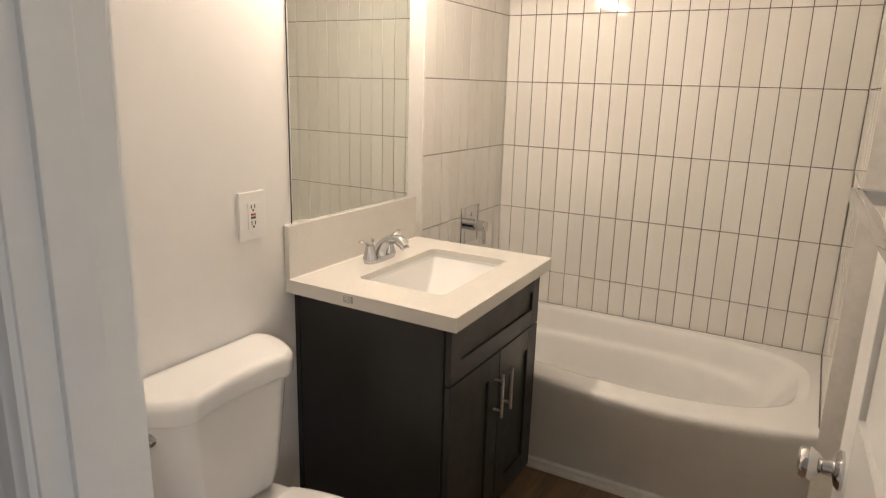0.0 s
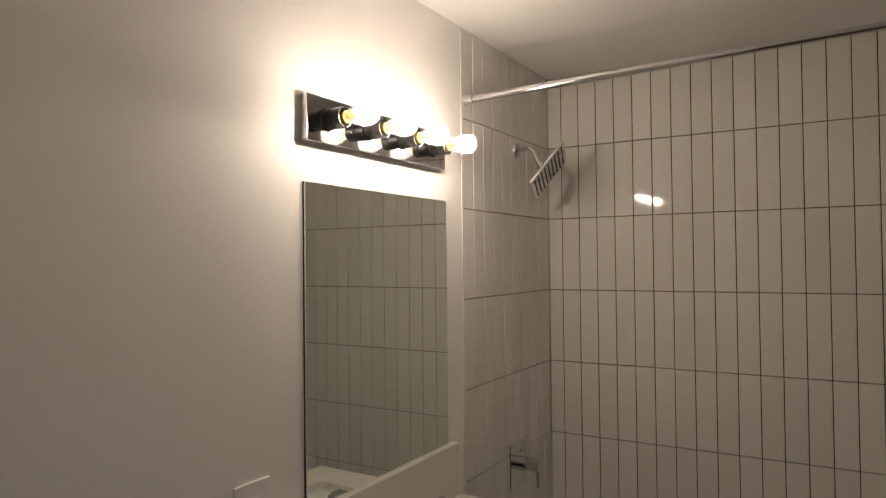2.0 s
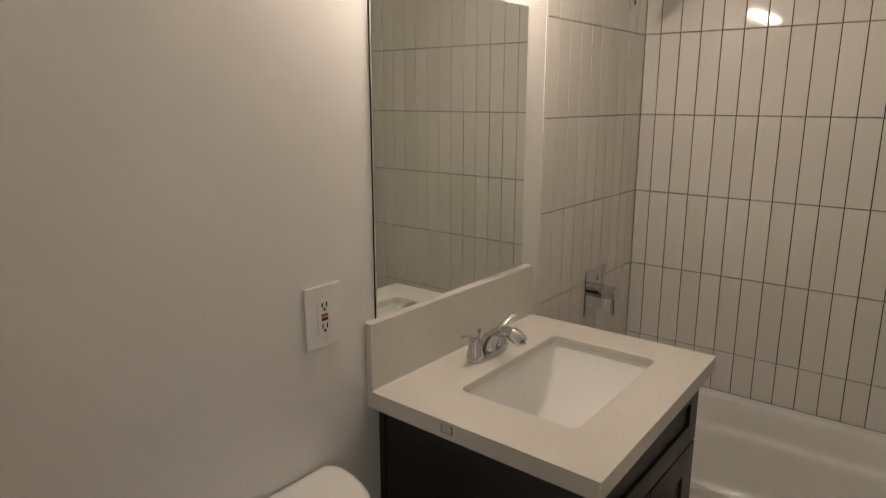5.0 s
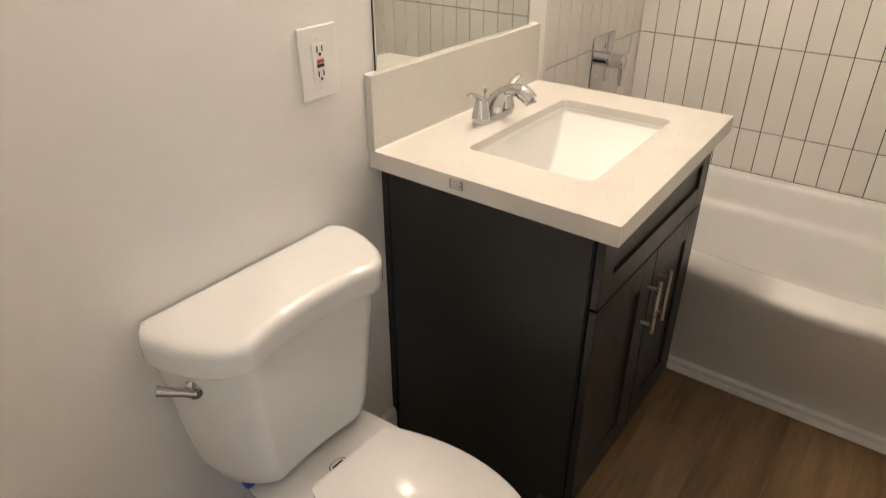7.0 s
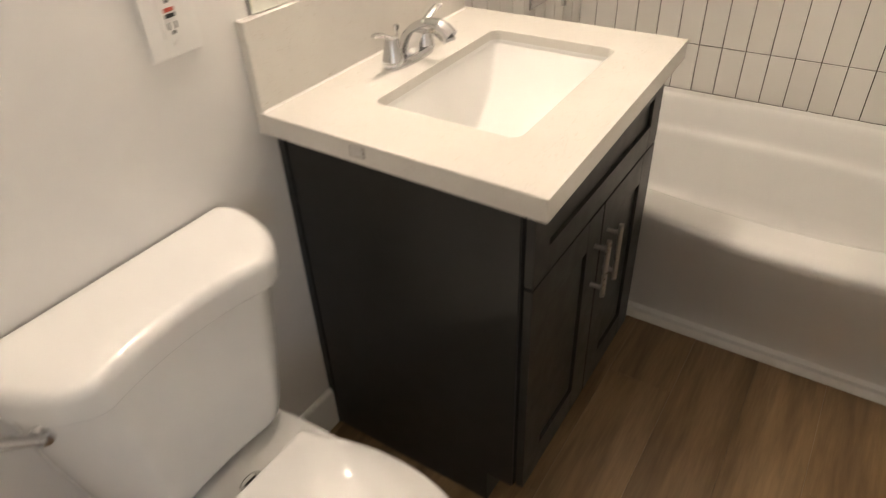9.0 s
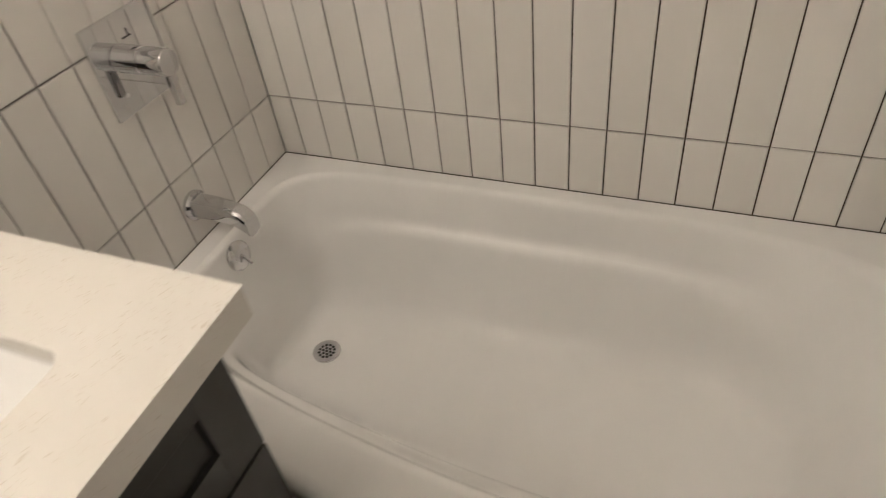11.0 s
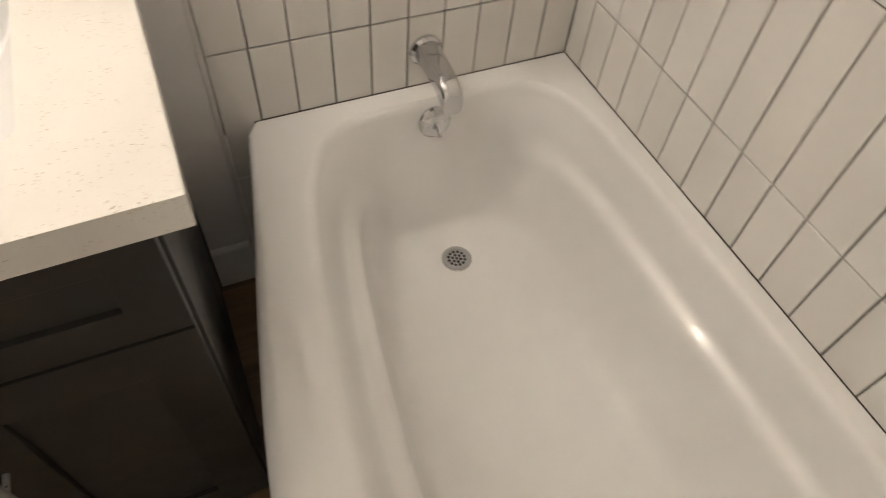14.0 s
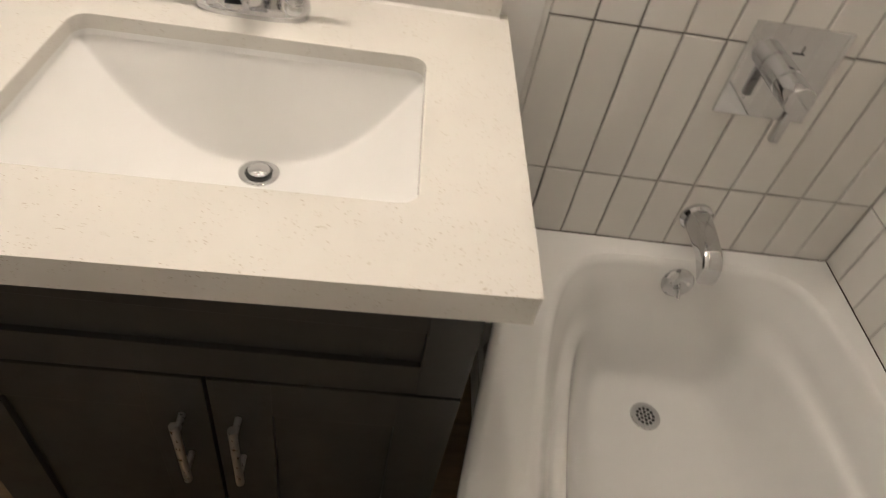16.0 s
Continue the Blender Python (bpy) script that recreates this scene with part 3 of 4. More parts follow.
def faucet():
    t = thing("faucet", "chrome two-handle centerset bathroom faucet on the worktop", "faucet")
    bx, by, z = 0.103, -1.212, CZ
    N = 40
    base = []
    for h, s in ((0.0, 1.0), (0.006, 1.0), (0.012, 0.95), (0.016, 0.82)):
        ring = []
        for k in range(N):
            a = k * math.tau / N
            q = (abs(math.cos(a)) ** 2.6 + abs(math.sin(a)) ** 2.6) ** (1 / 2.6)
            ring.append((bx + 0.028 * s * math.cos(a) / q, by + 0.080 * (s * 0.5 + 0.5) * math.sin(a) / q, z + h))
        base.append(ring)
    part("base", loft(base), CHROME, t)
    # arched spout
    pts = curve_points([(bx - 0.004, by, z + 0.010), (bx + 0.004, by, z + 0.040), (bx + 0.024, by, z + 0.066), (bx + 0.055, by, z + 0.080), (bx + 0.086, by, z + 0.077), (bx + 0.108, by, z + 0.062)], 24)
    rad = [0.027 - 0.011 * min(1, i / 11) + (0.003 if i > 17 else 0) for i in range(len(pts))]
    sp = part("spout", tube(pts, rad, 20, up=(0, 1, 0)), CHROME, t)
    part("aerator", lathe([(0.0, 0.0), (0.011, 0.0), (0.011, 0.006), (0.0, 0.006)], pts[-1], (0.35, 0, -1)), STEEL, sp)
    part("lift_rod", lathe([(0.002, 0.0), (0.002, 0.044), (0.005, 0.047), (0.0065, 0.054), (0.0065, 0.058), (0.0, 0.060)], (bx - 0.030, by, z + 0.012), n=14), CHROME, t)
    for s in (-1, 1):
        hy = by + s * 0.058
        h = part("handle", lathe([(0.0245, 0.010), (0.024, 0.018), (0.0205, 0.032), (0.0170, 0.048), (0.0155, 0.058), (0.0125, 0.064), (0.0, 0.067)], (bx, hy, z), n=24), CHROME, t)
        lev = curve_points([(bx, hy, z + 0.056), (bx + 0.002, hy + s * 0.018, z + 0.070), (bx + 0.004, hy + s * 0.042, z + 0.082), (bx + 0.004, hy + s * 0.064, z + 0.086)], 12)
        part("lever", tube(lev, [0.0115, 0.0115, 0.011, 0.0105, 0.010, 0.0098, 0.0098, 0.010, 0.0102, 0.0105, 0.0105, 0.0095, 0.006], 14, flat=0.5), CHROME, h)
    return t


faucet()

mir = thing("wall_mirror", "frameless rectangular wall mirror resting on the backsplash", "mirror")
part("glass", box(0.002, 0.0075, -1.540, -0.890, 1.106, 1.880, 0.0008), MIRROR, mir)
part("backing", box(0.0005, 0.002, -1.5415, -0.8885, 1.1045, 1.8815), BLACK, mir)


# ---- light bar ----
def light_bar():
    t = thing("vanity_light_bar", "mirrored chrome vanity light bar with four lit clear globe bulbs", "wall light")
    y0, y1, z0, z1 = -1.556, -0.920, 1.972, 2.090
    part("back_box", box(0.001, 0.012, y0 + 0.006, y1 - 0.006, z0 + 0.006, z1 - 0.006, 0.001), CHROME, t)
    part("front_plate", box(0.012, 0.026, y0 + 0.004, y1 - 0.004, z0 + 0.004, z1 - 0.004, 0.0025), CHROME, t)
    for i in range(4):
        y, z = -1.482 + 0.160 * i, 2.034
        s = part("socket", lathe([(0.0, 0.0), (0.029, 0.0), (0.029, 0.004), (0.0245, 0.006), (0.0245, 0.030), (0.023, 0.031), (0.023, 0.033), (0.0245, 0.034), (0.0255, 0.056), (0.022, 0.0565), (0.0205, 0.046), (0.0, 0.046)], (0.026, y, z), (1, 0, 0), 28), BLACK, t, "black bulb socket")
        part("bulb_cap", lathe([(0.0, 0.042), (0.0165, 0.042), (0.0170, 0.054), (0.0150, 0.062), (0.0, 0.062)], (0.026, y, z), (1, 0, 0), 20), BRASS, s, "brass bulb cap")
        prof = [(0.0150, 0.060), (0.0155, 0.068), (0.0175, 0.080), (0.0230, 0.094), (0.0272, 0.107), (0.0287, 0.119), (0.0272, 0.131), (0.0222, 0.142), (0.0130, 0.148), (0.0, 0.150)]
        g = part("bulb", lathe(prof, (0.026, y, z), (1, 0, 0), 28), GLOWING_GLASS, t, "clear glass bulb")
        g.visible_shadow = False
        part("filament", lathe([(0.0, 0.092), (0.007, 0.094), (0.0095, 0.101), (0.0100, 0.115), (0.0090, 0.127), (0.0055, 0.132), (0.0, 0.133)], (0.026, y, z), (1, 0, 0), 12), GLOW, g, "glowing filament")
        part("stem", lathe([(0.0, 0.062), (0.006, 0.062), (0.0045, 0.080), (0.003, 0.091), (0.0, 0.0915)], (0.026, y, z), (1, 0, 0), 12), BRASS, g)
    return t


light_bar()


# ---- outlet ----
def outlet():
    t = thing("wall_outlet", "white GFCI wall outlet with a red reset button", "outlet")
    y0, y1, z0, z1 = -1.755, -1.656, 1.086, 1.226
    cy, cz = (y0 + y1) / 2, (z0 + z1) / 2
    part("cover_plate", box(0.0, 0.0080, y0, y1, z0, z1, 0.0035), PLATE_PLASTIC, t)
    f = part("receptacle", box(0.005, 0.0100, cy - 0.0185, cy + 0.0185, cz - 0.038, cz + 0.038, 0.001), PLATE_PLASTIC, t)
    x = 0.0100
    for s in (-1, 1):
        zc = cz + s * 0.024
        for dy in (-0.0065, 0.0065):
            part("slot", box(x - 0.001, x + 0.0004, cy + dy - 0.0016, cy + dy + 0.0016, zc - 0.002, zc + 0.009), BLACK, f)
        part("ground_hole", lathe([(0.0, 0.0), (0.0034, 0.0), (0.0034, 0.0006), (0.0, 0.0006)], (x - 0.0002, cy, zc - 0.007), (1, 0, 0), 12), BLACK, f)
    part("reset_button", box(x - 0.001, x + 0.0012, cy - 0.009, cy + 0.009, cz + 0.001, cz + 0.0072, 0.0005), RED, f)
    part("test_button", box(x - 0.001, x + 0.0012, cy - 0.009, cy + 0.009, cz - 0.008, cz - 0.0018, 0.0005), BLACK, f)
    for dz in (-0.048, 0.048):
        part("screw", lathe([(0.0, 0.0), (0.003, 0.0), (0.0025, 0.001), (0.0, 0.0012)], (0.0079, cy, cz + dz), (1, 0, 0), 12), PLATE_PLASTIC, t)


outlet()


# ---- toilet ----
TYC = -1.948


def tank_ring(w, d, z, x0=0.008, notch=0.020, n=18):
    """Plan outline of the tank: flat back, swept corners, hollowed front between two soft ridges."""
    ky = w * 0.60

    def half(f):
        return ky + (w - ky) * max(0.0, 1 - f ** 2.3) ** 0.55 - 0.075 * w * (1 - min(1.0, f / 0.22)) ** 2.2
    ends = [math.sin(radians(90 * k / n)) for k in range(n + 1)]
    pts = [(x0 + (d - x0) * f, TYC - half(f)) for f in ends]
    for k in range(1, n * 2):
        q = -1 + 2 * k / (n * 2)
        pts.append((d - notch * (1 - q * q), TYC + ky * q))
    pts += [(x0 + (d - x0) * f, TYC + half(f)) for f in reversed(ends)]
    return [(x, y, z) for x, y in pts]


def toilet():
    t = thing("toilet", "white two-piece porcelain toilet with closed lid", "toilet")
    tank = part("tank", loft([tank_ring(0.135, 0.140, 0.405, 0.03, 0.004), tank_ring(0.170, 0.165, 0.412, 0.02, 0.006), tank_ring(0.184, 0.173, 0.428, 0.016, 0.008), tank_ring(0.197, 0.178, 0.465), tank_ring(0.217, 0.184, 0.58, notch=0.014), tank_ring(0.234, 0.190, 0.72, notch=0.018),
                              tank_ring(0.237, 0.192, 0.758)]), PORCELAIN, t)
    part("tank_lid", loft([tank_ring(0.240, 0.194, 0.742), tank_ring(0.250, 0.205, 0.744), tank_ring(0.254, 0.209, 0.750), tank_ring(0.254, 0.210, 0.784), tank_ring(0.252, 0.208, 0.795), tank_ring(0.246, 0.202, 0.803), tank_ring(0.236, 0.192, 0.8065, 0.014),
                            tank_ring(0.20, 0.16, 0.808, 0.03)]), PORCELAIN, t)
    # flush lever on the swept corner
    ly, lz = TYC - 0.214, 0.701
    lx = 0.112
    ax = Vector((0.86, -0.5, 0)).normalized()
    lv = part("flush_lever", lathe([(0.0, 0.0), (0.019, 0.0), (0.019, 0.005), (0.014, 0.010), (0.012, 0.017), (0.0, 0.019)], (lx, ly, lz), ax, 24), CHROME, t, "chrome flush lever")
    p0 = Vector((lx, ly, lz)) + ax * 0.013
    part("lever_arm", tube([p0, p0 + Vector((-0.012, -0.026, 0.014)), p0 + Vector((-0.027, -0.052, 0.026))], [0.0115, 0.0105, 0.0125], flat=0.7), CHROME, lv)

    # bowl and pedestal
    def oval(x0, x1, w, z, p=2.3, n=48, square=0.0):
        pts = []
        cx, a = (x0 + x1) / 2, (x1 - x0) / 2
        for k in range(n):
            th = k * math.tau / n
            c, s = math.cos(th), math.sin(th)
            pw = p + (square if c < 0 else 0.0)
            q = (abs(c) ** pw + abs(s) ** pw) ** (1 / pw)
            pts.append((cx + a * c / q, TYC + w * s / q, z))
        return pts
    part("bowl", loft([oval(0.16, 0.56, 0.105, 0.0, 2.6), oval(0.16, 0.56, 0.105, 0.02, 2.6), oval(0.17, 0.55, 0.098, 0.05, 2.6), oval(0.18, 0.54, 0.093, 0.16), oval(0.15, 0.575, 0.112, 0.25, 2.3, 48, 0.6),
                       oval(0.09, 0.625, 0.138, 0.32, 2.2, 48, 1.5), oval(0.05, 0.655, 0.158, 0.36, 2.2, 48, 2.0), oval(0.035, 0.662, 0.164, 0.380, 2.2, 48, 2.4), oval(0.036, 0.661, 0.163, 0.387, 2.2, 48, 2.4), oval(0.045, 0.652, 0.154, 0.392, 2.2, 48, 2.4)]), PORCELAIN, t)
    def seat_ring(d, z, n=40):
        """Outline of seat and lid: straight hinge edge, flaring sides, round front; d insets it."""
        x0, xm, x1, w, wr = 0.252 + d, 0.470, 0.690 - d, 0.164 - d, 0.108 - d
        pts = []
        for k in range(n + 1):
            a = radians(-90 + 180 * k / n)
            pts.append((xm + (x1 - xm) * math.cos(a), TYC + w * math.sin(a), z))
        side = []
        for k in range(1, 15):
            f = k / 15
            side.append((xm + (x0 + 0.006 - xm) * f, wr + (w - wr) * (1 - f ** 2.0)))
        back = side + [(x0 + 0.002, wr - 0.002), (x0, wr - 0.007), (x0, 0.0)]
        pts += [(x, TYC + y, z) for x, y in back]
        pts += [(x, TYC - y, z) for x, y in reversed(back[:-1])]
        return [(x, y, h - 0.008 - 0.100 * (x - 0.47)) for x, y, h in pts]
    part("seat", loft([seat_ring(0.006, 0.404), seat_ring(0.001, 0.408), seat_ring(0.001, 0.416), seat_ring(0.006, 0.420)]), SEAT_PLASTIC, t)
    part("seat_lid", loft([seat_ring(0.004, 0.4215), seat_ring(0.0, 0.425), seat_ring(0.0, 0.431), seat_ring(0.003, 0.4345), seat_ring(0.012, 0.4370), seat_ring(0.030, 0.4376)]), SEAT_PLASTIC, t)
    for s in (-1, 1):
        part("hinge", box(0.238, 0.262, TYC + s * 0.078 - 0.012, TYC + s * 0.078 + 0.012, 0.390, 0.434, 0.005), SEAT_PLASTIC, t)
    # maker's mark: a plain oval ring with bars
    N = 40
    o1 = [(0.213 + 0.0125 * math.cos(k * math.tau / N), TYC + 0.022 * math.sin(k * math.tau / N), 0.3930) for k in range(N)]
    o2 = [(0.213 + 0.0108 * math.cos(k * math.tau / N), TYC + 0.0200 * math.sin(k * math.tau / N), 0.3932) for k in range(N)]
    mk = part("badge", loft([o1, o2], False, False), BLACK, t, "dark oval maker's mark")
    part("badge_bar", box(0.2105, 0.2155, TYC - 0.014, TYC + 0.014, 0.3924, 0.3932), BLACK, mk)
    for s in (-1, 1):
        part("bolt_cap", lathe([(0.012, 0.0), (0.012, 0.008), (0.006, 0.014), (0.0, 0.015)], (0.36, TYC + s * 0.108, 0.0), n=16), PORCELAIN, t)


toilet()


def water_supply():
    t = thing("water_supply", "braided water supply hose from wall valve to toilet tank", "plumbing")
    part("nut", lathe([(0.0, 0.0), (0.013, 0.0), (0.016, 0.010), (0.016, 0.030), (0.010, 0.034), (0.0, 0.034)], (0.10, -2.088, 0.384), n=12), BLUE, t, "blue plastic coupling nut")
    part("tag", box(0.085, 0.112, -2.101, -2.099, 0.330, 0.352), PLATE_PLASTIC, t, "white paper tag")
    pts = curve_points([(0.10, -2.088, 0.386), (0.104, -2.080, 0.33), (0.112, -2.063, 0.25), (0.117, -2.078, 0.165), (0.105, -2.118, 0.128), (0.085, -2.163, 0.135)], 30)
    part("hose", tube(pts, 0.006, 12), BRAID, t)
    v = part("shutoff_valve", lathe([(0.0, 0.0), (0.026, 0.0), (0.024, 0.005), (0.009, 0.008), (0.009, 0.055), (0.0125, 0.057), (0.0125, 0.085), (0.0, 0.086)], (0.0, -2.173, 0.135), (1, 0, 0), 20), CHROME, t, "chrome shut-off valve")
    part("valve_handle", lathe([(0.0, 0.0), (0.014, 0.0), (0.017, 0.008), (0.014, 0.016), (0.0, 0.018)], (0.086, -2.173, 0.135), (1, 0, 0), 8), STEEL, v)


water_supply()


# ---- shower fittings ----
def tub_spout():
    t = thing("tub_spout", "chrome wall-mounted tub spout below the valve", "tub spout")
    y, z = -0.345, 0.562
    part("flange", lathe([(0.0, 0.0), (0.034, 0.0), (0.034, 0.008), (0.028, 0.014), (0.0, 0.014)], (0.0, y, z), (1, 0, 0), 32), CHROME, t)
    rings = []
    for x, hw, top, bot in ((0.012, 0.024, 0.024, -0.024), (0.06, 0.023, 0.022, -0.022), (0.105, 0.0225, 0.016, -0.026), (0.130, 0.022, 0.008, -0.040), (0.142, 0.021, -0.004, -0.050), (0.146, 0.020, -0.016, -0.052)):
        ring = []
        for k in range(32):
            a = k * math.tau / 32
            c, s = math.cos(a), math.sin(a)
            q = (abs(c) ** 4 + abs(s) ** 4) ** 0.25
            ring.append((x, y + hw * c / q, z + (top + bot) / 2 + (top - bot) / 2 * s / q))
        rings.append(ring)
    part("body", loft(rings), CHROME, t)


tub_spout()


def shower_valve():
    t = thing("shower_valve", "square chrome shower valve plate with lever handle", "shower valve")
    y0, y1, z0, z1 = -0.428, -0.256, 0.815, 0.990
    cy, cz = (y0 + y1) / 2, (z0 + z1) / 2
    part("plate", box(0.0, 0.007, y0, y1, z0, z1, 0.003), CHROME, t)
    part("hub", lathe([(0.0, 0.0), (0.027, 0.0), (0.027, 0.030), (0.024, 0.031), (0.024, 0.034), (0.026, 0.035), (0.026, 0.082), (0.024, 0.085), (0.0, 0.085)], (0.006, cy, cz), (1, 0, 0), 32), CHROME, t)
    part("lever", box(0.074, 0.088, cy - 0.008, cy + 0.008, cz - 0.085, cz + 0.012, 0.003), CHROME, t)
    part("marking", box(0.007, 0.0074, cy - 0.004, cy + 0.018, cz + 0.040, cz + 0.043), BLACK, t)
    part("marking", box(0.007, 0.0074, cy + 0.010, cy + 0.013, cz + 0.043, cz + 0.056), BLACK, t)
    for dy, dz in ((0.045, -0.05), (-0.045, -0.05)):
        part("screw", lathe([(0.0, 0.0), (0.004, 0.0), (0.0035, 0.0015), (0.0, 0.002)], (0.0068, cy + dy, cz + dz), (1, 0, 0), 12), STEEL, t)


shower_valve()


def shower_head():
    t = thing("shower_fixture", "square chrome rain shower head on a bent wall arm", "shower head")
    part("flange", lathe([(0.0, 0.0), (0.030, 0.0), (0.028, 0.006), (0.014, 0.012), (0.0, 0.012)], (0.0, -0.330, 2.120), (1, 0, 0), 28), CHROME, t)
    nrm = Vector((0.797, 0.117, -0.592)).normalized()
    ctr = Vector((0.133, -0.328, 2.029))
    back = ctr - nrm * 0.045
    part("arm", tube(curve_points([(0.0, -0.330, 2.120), (0.035, -0.330, 2.124), (0.068, -0.329, 2.112), back], 20), 0.0095), CHROME, t)
    part("ball_joint", lathe([(0.0, -0.008), (0.013, -0.006), (0.016, 0.004), (0.013, 0.016), (0.019, 0.030), (0.022, 0.040), (0.0, 0.042)], back, nrm, 24), CHROME, t)
    along = Vector((0.526, 0.354, 0.773))
    a = (along - nrm * along.dot(nrm)).normalized()
    b = nrm.cross(a)
    m = Matrix((a, b, nrm)).transposed().to_4x4()
    m.translation = ctr
    h = 0.100
    bm = box(-h, h, -h, h, -0.005, 0.005, 0.0025)
    bmesh.ops.transform(bm, matrix=m, verts=bm.verts)
    p = part("spray_plate", bm, CHROME, t)
    nb = lathe([(0.0, 0.0), (0.0042, 0.0), (0.0036, 0.0022), (0.0, 0.0028)], (0, 0, 0), n=8)
    bmesh.ops.transform(nb, matrix=m.to_3x3().to_4x4(), verts=nb.verts)
    nm = mesh_of(nb, "nozzle", RUBBER)
    for i in range(9):
        for j in range(9):
            o = new("nozzle", nm)
            o.parent = p
            o.location = m @ Vector((-0.080 + 0.020 * i, -0.080 + 0.020 * j, 0.0048))


shower_head()


def shower_rod():
    t = thing("shower_rod", "chrome tension shower rod across the tub", "shower rod")
    y, z, z1 = -0.745, 2.235, 2.268
    zm = z + (z1 - z) * 0.70 / RIGHT
    part("thick_tube", tube([(0.012, y, z), (0.70, y, zm)], 0.0125), CHROME, t)
    part("thin_tube", tube([(0.70, y, zm), (RIGHT - 0.012, y, z1)], 0.0105), CHROME, t)
    for x, d, z in ((0.0, 1, z), (RIGHT, -1, z1)):
        part("end_cap", lathe([(0.0, 0.0), (0.021, 0.0), (0.021, 0.006), (0.017, 0.014), (0.0165, 0.034), (0.0, 0.034)], (x, y, z), (d, 0, 0), 24), STEEL, t)


shower_rod()


# ---- door, open against the wall ----
def bath_door():
    t = tagged(new("door_1"), "white panelled bathroom door, open inward", "door", "", "structure")
    W, H, TH = 0.75, 2.03, 0.035
    ang = 87.0
    m = Matrix.Translation((DX1 - 0.002, DOOR_IN + 0.004, 0.008)) @ Matrix.Rotation(radians(180 - ang), 4, "Z")
    # local: x along the door from the hinge, y through it, z up; the room face is y = TH

    def put(name, bm, mat, parent, label=""):
        bmesh.ops.transform(bm, matrix=m, verts=bm.verts)
        return part(name, bm, mat, parent, label)
    bm = bmesh.new()
    y0, y1 = -TH, 0.0
    st = 0.115
    rails = ((0.0, 0.22), (0.86, 1.06), (H - 0.115, H))
    box(0, st, y0, y1, 0, H, 0.002, bm)
    box(W - st, W, y0, y1, 0, H, 0.002, bm)
    for a, b in rails:
        box(st - 0.001, W - st + 0.001, y0 + 0.0005, y1 - 0.0005, a, b, 0.002, bm)
    leaf = put("frame", bm, TRIM_PAINT, t)
    for a, b in ((0.22, 0.86), (1.06, H - 0.115)):
        put("panel", box(st - 0.002, W - st + 0.002, y0 + 0.010, y1 - 0.010, a - 0.002, b + 0.002), TRIM_PAINT, t)
        put("panel_field", box(st + 0.04, W - st - 0.04, y0 + 0.004, y1 - 0.004, a + 0.04, b - 0.04, 0.006), TRIM_PAINT, t)
    for s, y in ((-1, y0), (1, y1)):
        k = put("door_knob", lathe([(0.0, 0.0), (0.032, 0.0), (0.032, 0.004), (0.026, 0.010), (0.013, 0.014), (0.012, 0.028), (0.020, 0.034), (0.0265, 0.044), (0.0265, 0.054), (0.022, 0.061), (0.0, 0.064)], (W - 0.062, y, 0.945), (0, s, 0), 28), CHROME, t, "polished chrome door knob")
    put("latch_plate", box(W - 0.0005, W + 0.001, y0 + 0.006, y1 - 0.006, 0.915, 0.975), STEEL, t)
    return t


bath_door()


def towel_bar():
    t = thing("towel_bar", "square chrome towel bar mounted on the open door", "towel bar")
    m = Matrix.Translation((DX1 - 0.002, DOOR_IN + 0.004, 0.0)) @ Matrix.Rotation(radians(93), 4, "Z")
    z, xa, xb = 1.40, 0.62, 0.16

    def put(name, bm, parent):
        bmesh.ops.transform(bm, matrix=m, verts=bm.verts)
        return part(name, bm, CHROME, parent)
    for x in (xa, xb):
        p = put("post", box(x - 0.010, x + 0.010, 0.004, 0.056, z - 0.010, z + 0.010, 0.002), t)
        put("rosette", box(x - 0.022, x + 0.022, 0.0, 0.006, z - 0.022, z + 0.022, 0.002), p)
    put("bar", box(xb - 0.014, xa + 0.014, 0.050, 0.062, z - 0.010, z + 0.010, 0.002), t)


towel_bar()


# ---- tiles: each its own piece ----
def tile_mesh(w, h, name="tile"):
    """A glazed tile lying in local x, z with its face towards -y; eased edges."""
    g = 0.0015
    bm = bmesh.new()
    e = 0.0018
    rings = []
    for d, y in ((0.0, 0.0), (0.0, -0.0062), (e * 0.45, -0.0072), (e * 1.3, -0.0078)):
        rings.append([(g + d, y, g + d), (w - g - d, y, g + d), (w - g - d, y, h - g - d), (g + d, y, h - g - d)])
    bm = loft(rings, cap_start=False)
    return mesh_of(bm, name, TILE, smooth=False)


TILE_CACHE = {}


def lay_tiles(parent, origin, along, cols, rows):
    """cols, rows: (start, size) lists; along: unit vector of the wall's run."""
    u = Vector(along)
    nrm = u.cross(Vector((0, 0, 1)))
    m0 = Matrix((u, -nrm, Vector((0, 0, 1)))).transposed().to_4x4()
    rnd = random.Random(7)
    for c, w in cols:
        for r, h in rows:
            key = (round(w, 4), round(h, 4))
            if key not in TILE_CACHE:
                TILE_CACHE[key] = tile_mesh(w, h)
            o = new("tile", TILE_CACHE[key])
            m = m0.copy()
            m.translation = Vector(origin) + u * c + Vector((0, 0, r)) + nrm * rnd.uniform(-0.0002, 0.0004)
            o.matrix_world = m @ Matrix.Rotation(radians(rnd.uniform(-0.30, 0.30)), 4, "Z") @ Matrix.Rotation(radians(rnd.uniform(-0.18, 0.18)), 4, "X")
            o.parent = parent


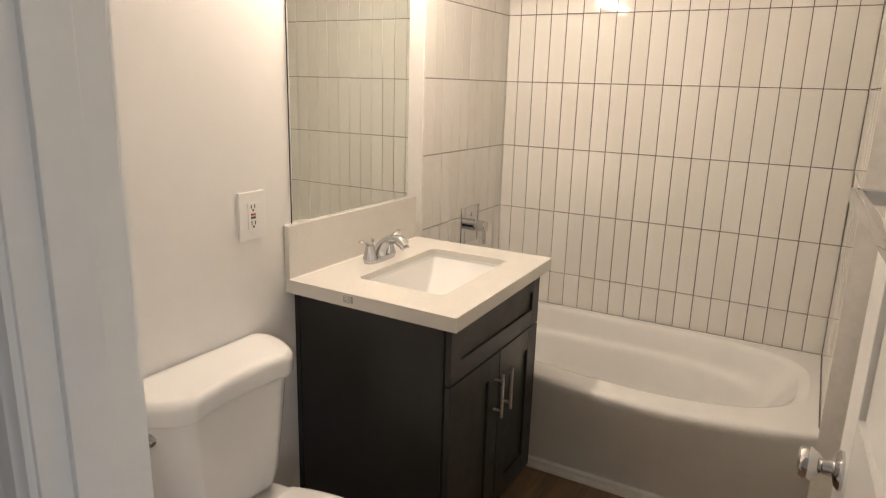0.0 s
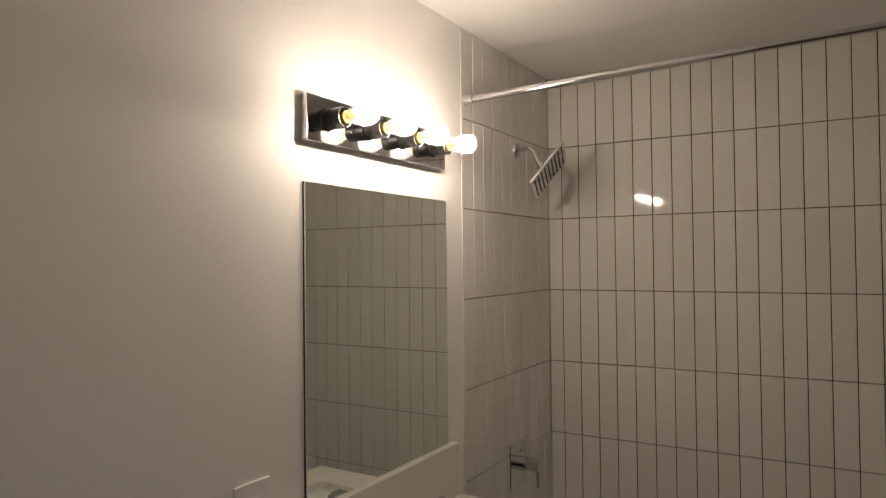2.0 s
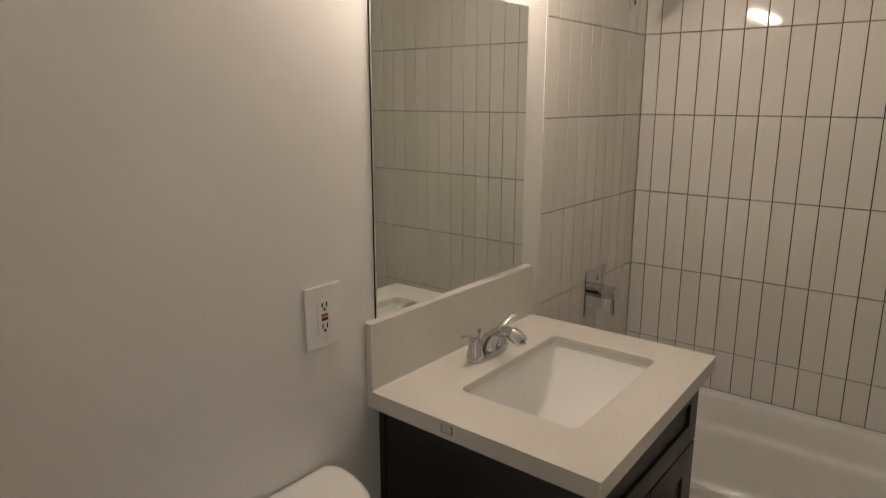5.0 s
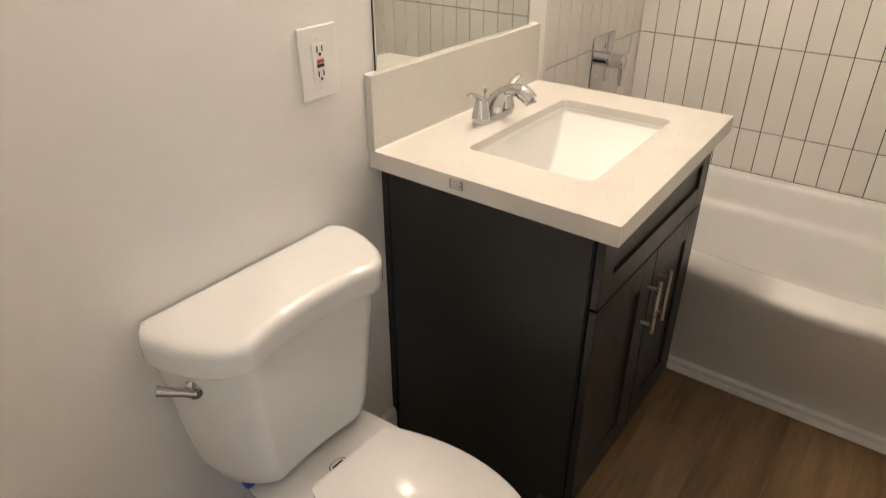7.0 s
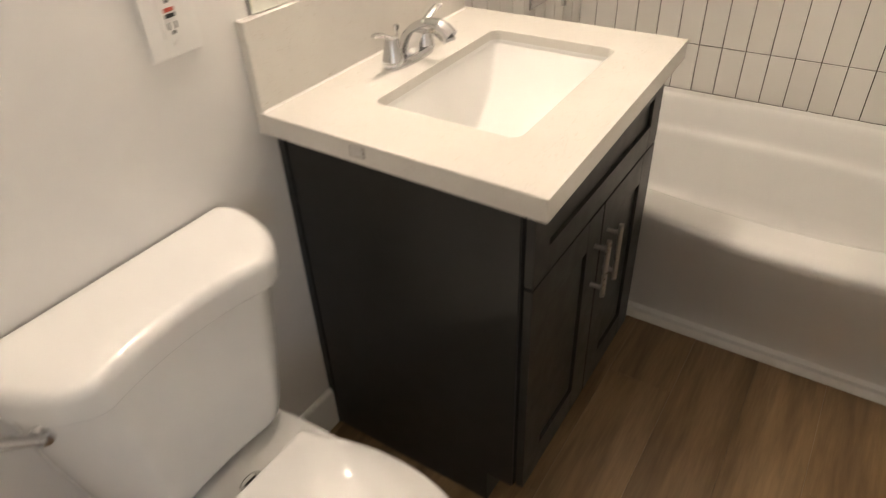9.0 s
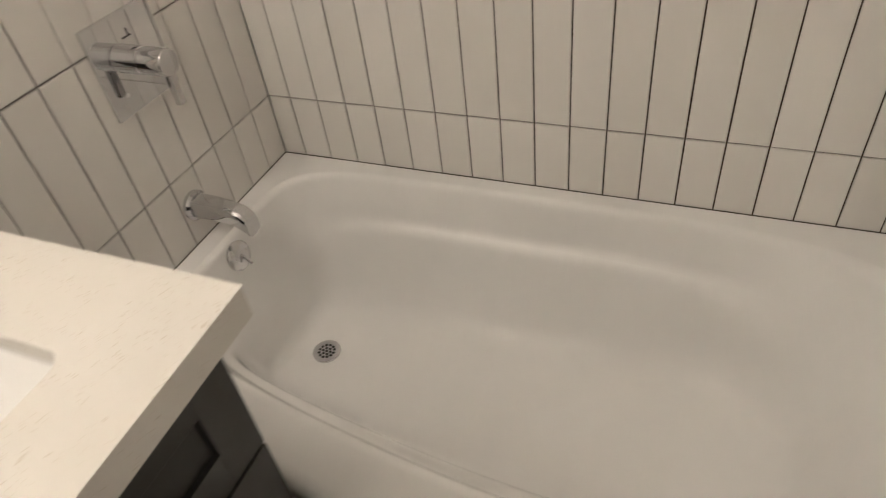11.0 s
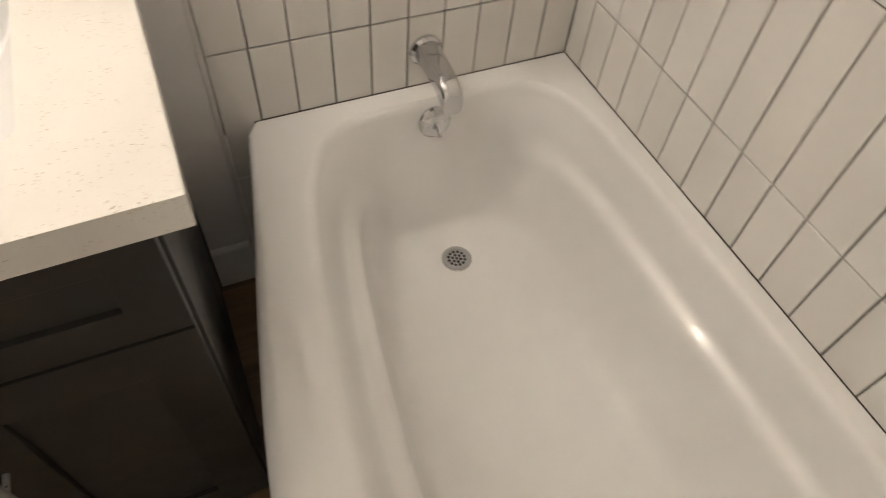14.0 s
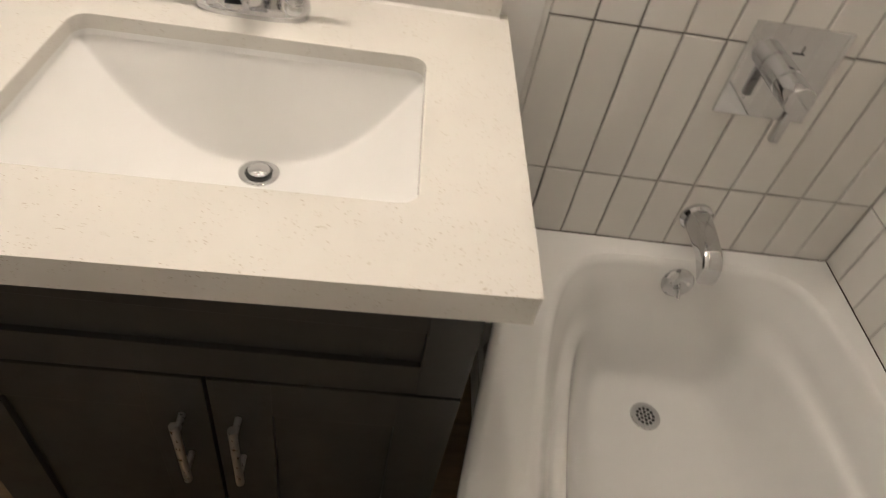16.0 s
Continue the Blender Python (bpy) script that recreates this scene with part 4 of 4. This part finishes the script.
rows = [(TUB_Z - 0.0005, ROW0 - TUB_Z + 0.0005)] + [(ROW0 + i * TILE_H, TILE_H) for i in range(6)]
rows = [(z, min(h, CEIL - z)) for z, h in rows]
first = 0.062
cols_back = [(0.0, first)] + [(first + i * TILE_W, min(TILE_W, RIGHT - first - i * TILE_W)) for i in range(19)]
back = setting("tile_wall_back", box(0.0, RIGHT, 0.0062 - 0.0015, 0.012, TUB_Z - 0.02, CEIL), GROUT, "white vertical stacked tiles with dark grout above the tub", smooth=False)
lay_tiles(back, (0, 0.0075, 0), (1, 0, 0), cols_back, rows)
cols_side = [(i * TILE_W, TILE_W) for i in range(10)]

tap = setting("tile_wall_tap_end", box(-0.012, -0.0047, TILE_EDGE, 0.0047, TUB_Z - 0.02, CEIL), GROUT, "white vertical stacked tiles with dark grout at the tap end", smooth=False)
# the outermost column runs down past the rim to the floor
lay_tiles(tap, (-0.0075, TILE_EDGE, 0), (0, 1, 0), cols_side[1:], rows)
lay_tiles(tap, (-0.0072, TILE_EDGE, 0), (0, 1, 0), cols_side[:1], [(0.0, ROW0 - 2 * TILE_H), (ROW0 - 2 * TILE_H, TILE_H), (ROW0 - TILE_H, TILE_H)] + rows[1:])
head = setting("tile_wall_head_end", box(RIGHT + 0.0047, RIGHT + 0.012, TILE_EDGE, 0.0047, TUB_Z - 0.02, CEIL), GROUT, "white vertical stacked tiles with dark grout at the head end", smooth=False)
lay_tiles(head, (RIGHT + 0.0075, 0.0, 0), (0, -1, 0), cols_side, rows)
setting("tile_edge_trim_tap", box(-0.002, 0.0025, TILE_EDGE - 0.010, TILE_EDGE, 0.0, CEIL, 0.001), WHITE_CAULK, "white edge trim where tiles meet paint")
setting("tile_edge_trim_head", box(RIGHT - 0.002, RIGHT_PAINT, TILE_EDGE - 0.008, TILE_EDGE - 0.0002, 0.0, CEIL, 0.001), WHITE_CAULK, "white edge trim where tiles meet paint")

# ---- floor of wood-look planks ----
floor = setting("floor", box(HX0 - 0.1, HX1 + 0.1, HY0 - 0.1, 0.12, -0.10, -0.006), RUBBER, "wood-look plank floor", smooth=False)
PW, PL = 0.182, 1.22
PLANKS = {}


def plank_mesh(w, l):
    g, e = 0.0002, 0.0006
    rings = [[(g + d, g + d, z), (w - g - d, g + d, z), (w - g - d, l - g - d, z), (g + d, l - g - d, z)] for d, z in ((0.0, -0.006), (0.0, -e), (e, 0.0))]
    return mesh_of(loft(rings, cap_start=False), "plank", WOOD, smooth=False)


rp = random.Random(3)
x = HX0
while x < HX1:
    y = HY0 - rp.uniform(0.1, 1.0)
    while y < 0.0:
        a, b = max(y, HY0), min(y + PL, 0.0)
        w = min(PW, HX1 - x)
        if b - a > 0.02:
            key = (round(w, 3), round(b - a, 3))
            if key not in PLANKS:
                PLANKS[key] = plank_mesh(w, b - a)
            o = new("plank", PLANKS[key])
            o.location = (x, a, 0.0)
            o.parent = floor
        y += PL
    x += PW
